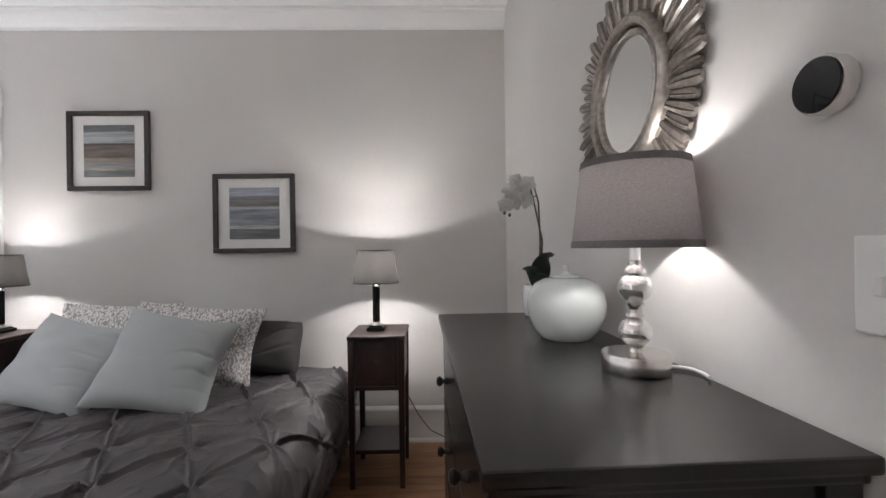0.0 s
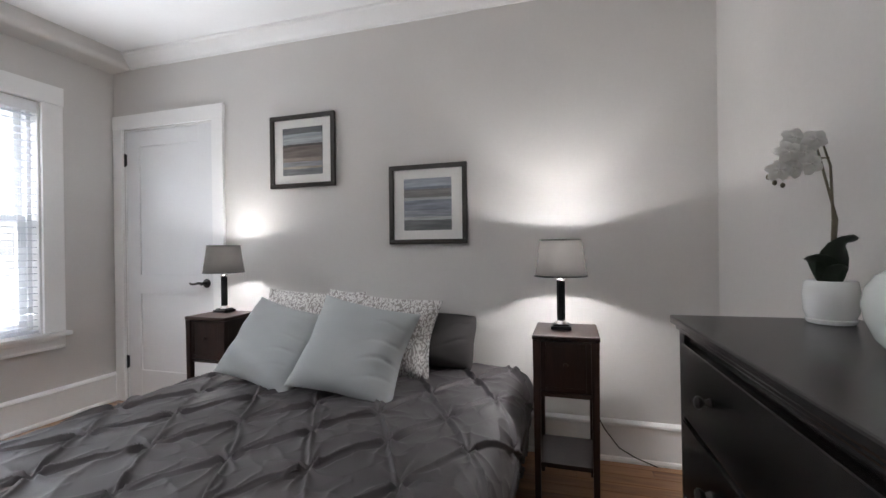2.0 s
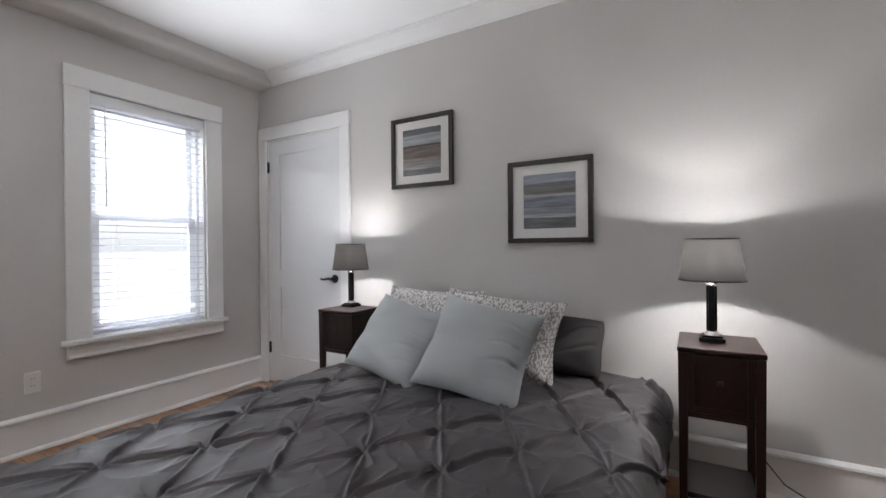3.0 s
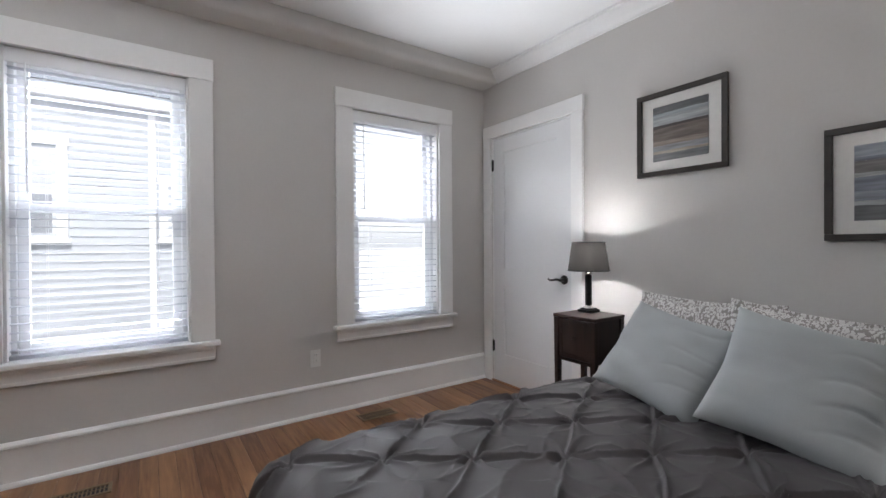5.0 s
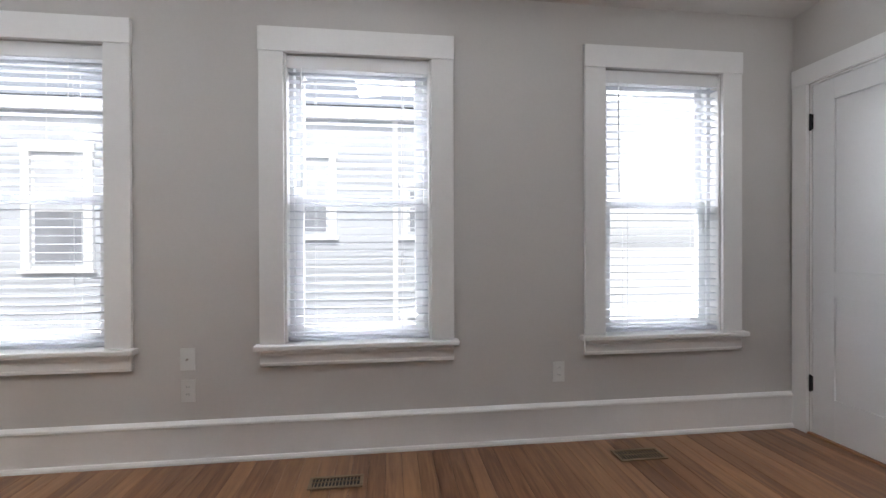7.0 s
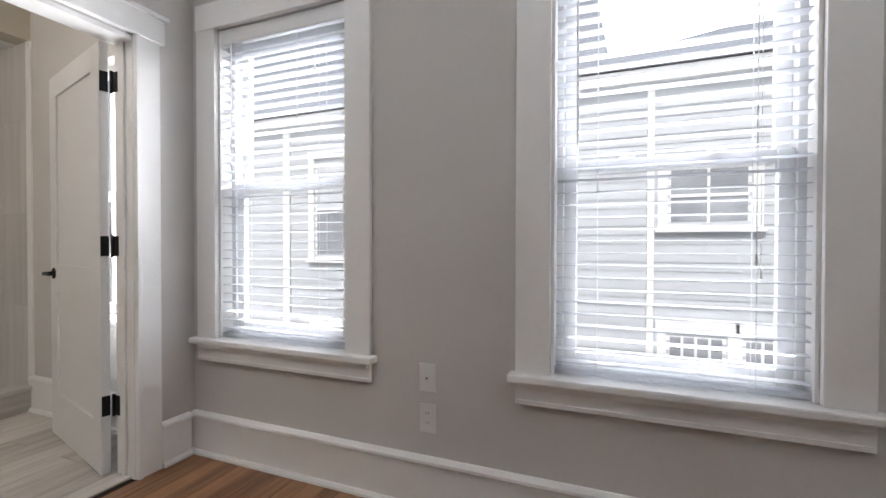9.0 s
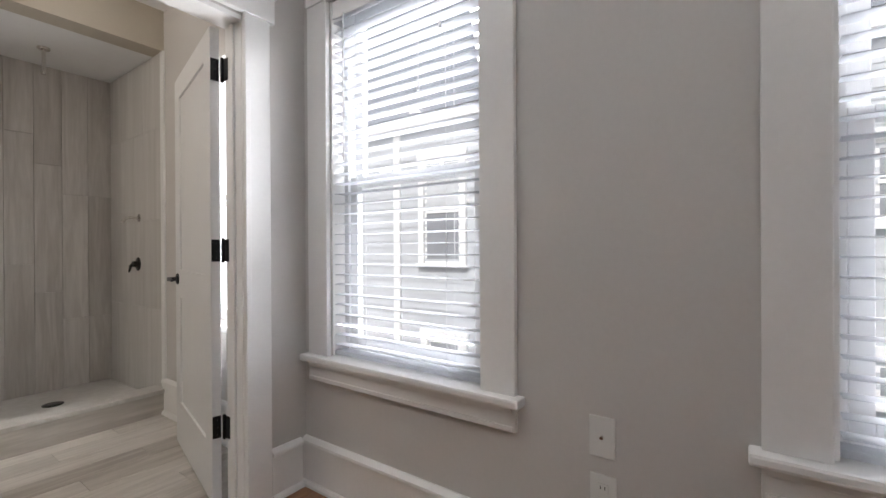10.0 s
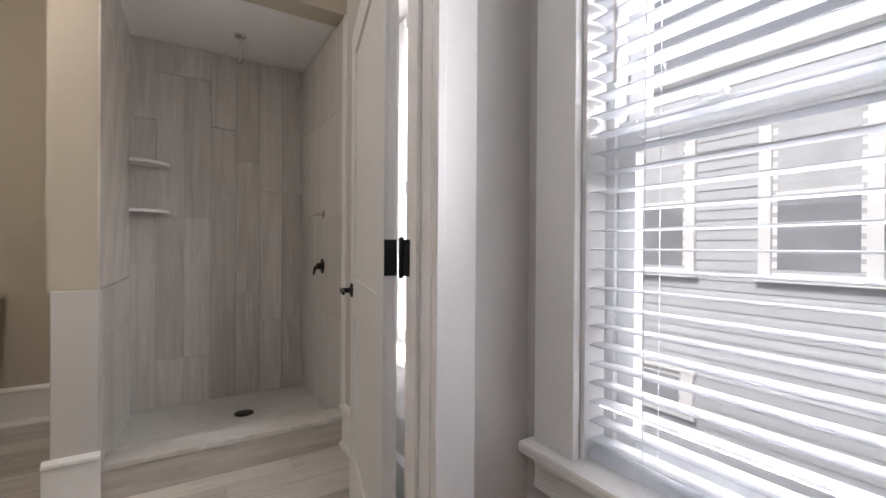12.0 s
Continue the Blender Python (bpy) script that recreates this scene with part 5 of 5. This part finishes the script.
# lamp cord behind the nightstand
bm = bmesh.new()
tube(bm, [(3.40, -0.16, 0.62), (3.43, -0.12, 0.45), (3.47, -0.07, 0.30), (3.53, -0.06, 0.18), (3.60, -0.065, 0.09), (3.68, -0.07, 0.05), (3.78, -0.08, 0.02)], 0.003, 6)
tagged(finish("lamp_cord", bm, CORD, True), "thin dark lamp cord hanging to the floor", "cord")

# ---- outside ----
bm = bmesh.new()
bmesh.ops.create_grid(bm, x_segments=2, y_segments=2, size=600, matrix=Matrix.Translation((0, 0, -1.35)))
tagged(finish("ground", bm, GROUND), "pale gravel ground around the houses", "ground", "", "structure")
NX = -4.33
house = thing("neighbour_house", pose(NX, 0, -1.35), "pale grey clapboard house with white window trim", "house")
NY0, NY1, EAVE = -10.5, 0.35, 3.05 + 1.35
bpart("wall", house, SIDING, -6.0, -0.03, NY0, NY1, 0.0, EAVE, 0)
bpart("eave", house, WHITEEXT, -6.3, 0.14, NY0 - 0.2, NY1 + 0.2, EAVE, EAVE + 0.16, 0.01)
bm = bmesh.new()
v = [bm.verts.new(p) for p in ((0.18, NY0 - 0.3, EAVE + 0.17), (0.18, NY1 + 0.3, EAVE + 0.17), (-3.0, NY1 + 0.3, EAVE + 0.85), (-3.0, NY0 - 0.3, EAVE + 0.85), (-6.4, NY1 + 0.3, EAVE + 0.17), (-6.4, NY0 - 0.3, EAVE + 0.17))]
for f in ((0, 1, 2, 3), (3, 2, 4, 5), (0, 3, 5), (1, 4, 2), (0, 5, 4, 1)):
    bm.faces.new([v[k] for k in f])
part("roof", bm, ROOF, house)
for y0, y1 in ((-8.12, -7.98), (NY1 - 0.12, NY1), (-2.42, -2.34)):
    bpart("corner_board", house, WHITEEXT, -0.029, 0.03, y0, y1, 0.0, EAVE - 0.002, 0.004)


def far_window(y0, y1, z0, z1, cols, rows, trim=0.11, split=True):
    """A window of the house next door: flat trim, sill, sashes and panes."""
    z0, z1 = z0 + 1.35, z1 + 1.35
    w = bpart("window", house, WHITEEXT, -0.028, 0.0, y0, y1, z0, z1, 0)
    for a, b in ((y0, y0 + trim), (y1 - trim, y1)):
        bpart("trim", w, WHITEEXT, 0.001, 0.045, a, b, z0, z1, 0.004)
    bpart("trim", w, WHITEEXT, 0.001, 0.05, y0 - 0.02, y1 + 0.02, z1, z1 + 0.12, 0.004)
    bpart("sill", w, WHITEEXT, 0.001, 0.075, y0 - 0.03, y1 + 0.03, z0 - 0.05, z0, 0.004)
    iy0, iy1, iz0, iz1 = y0 + trim + 0.03, y1 - trim - 0.03, z0 + 0.06, z1 - 0.06
    for c in range(cols):
        for r in range(rows):
            a, b = iy0 + (iy1 - iy0) * c / cols, iy0 + (iy1 - iy0) * (c + 1) / cols
            e, f = iz0 + (iz1 - iz0) * r / rows, iz0 + (iz1 - iz0) * (r + 1) / rows
            # the upper pane of each single-column sash pair gets a paler grey
            bpart("pane", w, PALEPANE if rows == 2 and cols == 1 and r == 1 else DARKPANE, 0.001, 0.008, a + 0.015, b - 0.015, e + 0.02, f - 0.02, 0)
    for c in range(1, cols):
        a = iy0 + (iy1 - iy0) * c / cols
        bpart("mullion", w, WHITEEXT, 0.001, 0.025, a - 0.0145, a + 0.0145, iz0, iz1, 0.002)
    for r in range(1, rows):
        e = iz0 + (iz1 - iz0) * r / rows
        bpart("meeting_rail", w, WHITEEXT, 0.0085, 0.02, iy0, iy1, e - 0.0195, e + 0.0195, 0.002)


far_window(-7.57, -6.65, 0.81, 2.48, 1, 2)
far_window(-6.01, -5.08, 0.81, 2.48, 1, 2)
far_window(-4.20, -3.27, 1.27, 2.46, 1, 2)
far_window(-2.30, -1.22, 1.27, 2.05, 2, 2, 0.10)
far_window(-2.30, -1.46, -0.40, 0.02, 4, 1, 0.10)
far_window(-1.46, -0.62, -0.40, 0.02, 4, 1, 0.05)
far_window(-7.53, -6.65, -0.85, -0.37, 1, 1, 0.14)

bpart("utility_box", house, DARKPANE, 0.006, 0.10, -5.04, -4.96, 1.17 + 1.35, 1.35 + 1.35, 0.01, "small grey utility box")

# ---- pieces: floor boards, tiles, clapboards ----
floor = solid("floor", GAP, -WT, 4.6, SOUTH - 0.06, 0.85, -0.1, -0.003, "reddish brown fir plank floor", "floor")


def piece_mesh(name, sx, sy, sz, chamfer, material):
    """A small block with chamfered upper edges, centred on its base."""
    bm = bmesh.new()
    lo = [bm.verts.new((x * sx / 2, y * sy / 2, 0)) for x, y in ((-1, -1), (1, -1), (1, 1), (-1, 1))]
    mi = [bm.verts.new((x * sx / 2, y * sy / 2, sz - chamfer)) for x, y in ((-1, -1), (1, -1), (1, 1), (-1, 1))]
    hi = [bm.verts.new((x * (sx / 2 - chamfer), y * (sy / 2 - chamfer), sz)) for x, y in ((-1, -1), (1, -1), (1, 1), (-1, 1))]
    for a, b in ((lo, mi), (mi, hi)):
        for k in range(4):
            bm.faces.new((a[k], a[(k + 1) % 4], b[(k + 1) % 4], b[k]))
    bm.faces.new(hi), bm.faces.new(list(reversed(lo)))
    me = bpy.data.meshes.new(name)
    bm.to_mesh(me)
    bm.free()
    me.materials.append(material)
    return me


PW = 0.083
lens = [0.9, 1.3, 1.7, 2.1]
plank_meshes = {}
prng = random.Random(11)
y = 0.75
while y > SOUTH + 0.01:
    x = -prng.uniform(0.0, 0.12)
    east = 4.10 - 0.034 * y
    while x < east - 0.03:
        l = prng.choice(lens)
        if x + l > east:
            l = round((east - x) / 0.02) * 0.02
        if l not in plank_meshes:
            plank_meshes[l] = piece_mesh("floor_plank", l - 0.0012, PW - 0.0012, 0.012, 0.0012, FLOORW)
        p = new("floor_plank", plank_meshes[l])
        p.parent = floor
        p.location = (x + l / 2, y - PW / 2, -0.0115)
        x += l
    y -= PW

bfloor = bpy.data.objects["floor_bath_base"]
tm = {}
row = 0
y = SOUTH - ST - 0.004
while y > -7.5:
    xx = 0.45 - (row % 3) * 0.3
    while xx < 3.2:
        if xx - 0.45 < 2.9 and not (y < -6.33 and xx + 0.1 < 1.0):
            a, b = max(0.0, xx - 0.45), min(2.9, xx + 0.45)
            key = round(b - a, 2)
            if key not in tm:
                tm[key] = piece_mesh("floor_tile", key - 0.003, 0.147, 0.010, 0.001, BATHTILE)
            tl_ = new("floor_tile", tm[key])
            tl_.parent = bfloor
            tl_.location = ((a + b) / 2, y - 0.075, -0.0095)
        xx += 0.9
    y -= 0.15
    row += 1

sback = bpy.data.objects["shower_back_wall"]
wm = {}
trng = random.Random(3)
x = 0.0
while x < 1.04:
    w = 0.15 if x < 0.85 else 1.058 - x
    z = 0.07
    first = trng.choice((0.3, 0.5, 0.7, 0.9))
    while z < BSH:
        h = min(first, BSH - z)
        first = 0.9
        key = (round(w, 3), round(h, 3))
        if key not in wm:
            wm[key] = piece_mesh("wall_tile", w - 0.002, h - 0.002, 0.010, 0.0008, SHTILE)
            wm[key].transform(Matrix.Rotation(radians(-90), 4, "X"))
        tp = new("wall_tile", wm[key])
        tp.parent = sback
        tp.location = (x + w / 2, -7.2, z + h / 2)
        z += h
    x += 0.15
side_l = bpy.data.objects["shower_side_wall"]
knee = bpy.data.objects["knee_wall"]
for holder, z0, z1, material, xw, sgn in ((knee, 0.07, 0.9, SHSIDE, 1.068, -1), (side_l, 0.902, BSH, MARBLE, 1.075, -1), (bpy.data.objects["wall_bath_west.001"], 0.07, BSH, SHSIDE, 0.0, 1)):
    zz = z0
    while zz < z1 - 0.01:
        h = min(0.6, z1 - zz)
        for y0, y1 in ((-7.19, -6.89), (-6.89, -6.59), (-6.59, -6.30 if sgn > 0 else -6.262)):
            if h > 0.02:
                me = piece_mesh("wall_tile", h - 0.0015, (y1 - y0) - 0.0015, 0.009, 0.0008, material)
                me.transform(Matrix.Rotation(radians(90 * sgn), 4, "Y"))
                tp = new("wall_tile", me)
                tp.parent = holder
                lean = 0.0 if sgn > 0 else 0.036 * (-6.262 - (y0 + y1) / 2)
                tp.location = (xw - lean, (y0 + y1) / 2, zz + h / 2)
                tp.rotation_euler = (0, 0, 0 if sgn > 0 else -0.036)
        zz += 0.6

ex = 0.112
cm = {}
z = 0.3
while z < EAVE - 0.02:
    for y0, y1 in ((NY0, -8.125), (-7.975, -2.425), (-2.335, NY1 - 0.125)):
        key = (y0, y1)
        if key not in cm:
            bm = bmesh.new()
            prof = [(-0.03, 0.0), (0.004, 0.0), (0.004, 0.006), (-0.008, ex + 0.01), (-0.03, ex + 0.01)]
            ra = [bm.verts.new((px, y0, pz)) for px, pz in prof]
            rb = [bm.verts.new((px, y1, pz)) for px, pz in prof]
            for q in range(5):
                bm.faces.new((ra[q], ra[(q + 1) % 5], rb[(q + 1) % 5], rb[q]))
            bm.faces.new(ra), bm.faces.new(list(reversed(rb)))
            bmesh.ops.recalc_face_normals(bm, faces=bm.faces[:])
            cm[key] = bpy.data.meshes.new("clapboard")
            bm.to_mesh(cm[key])
            bm.free()
            cm[key].materials.append(SIDING)
        c = new("clapboard", cm[key])
        c.parent = house
        c.location = (0, 0, z)
    z += ex
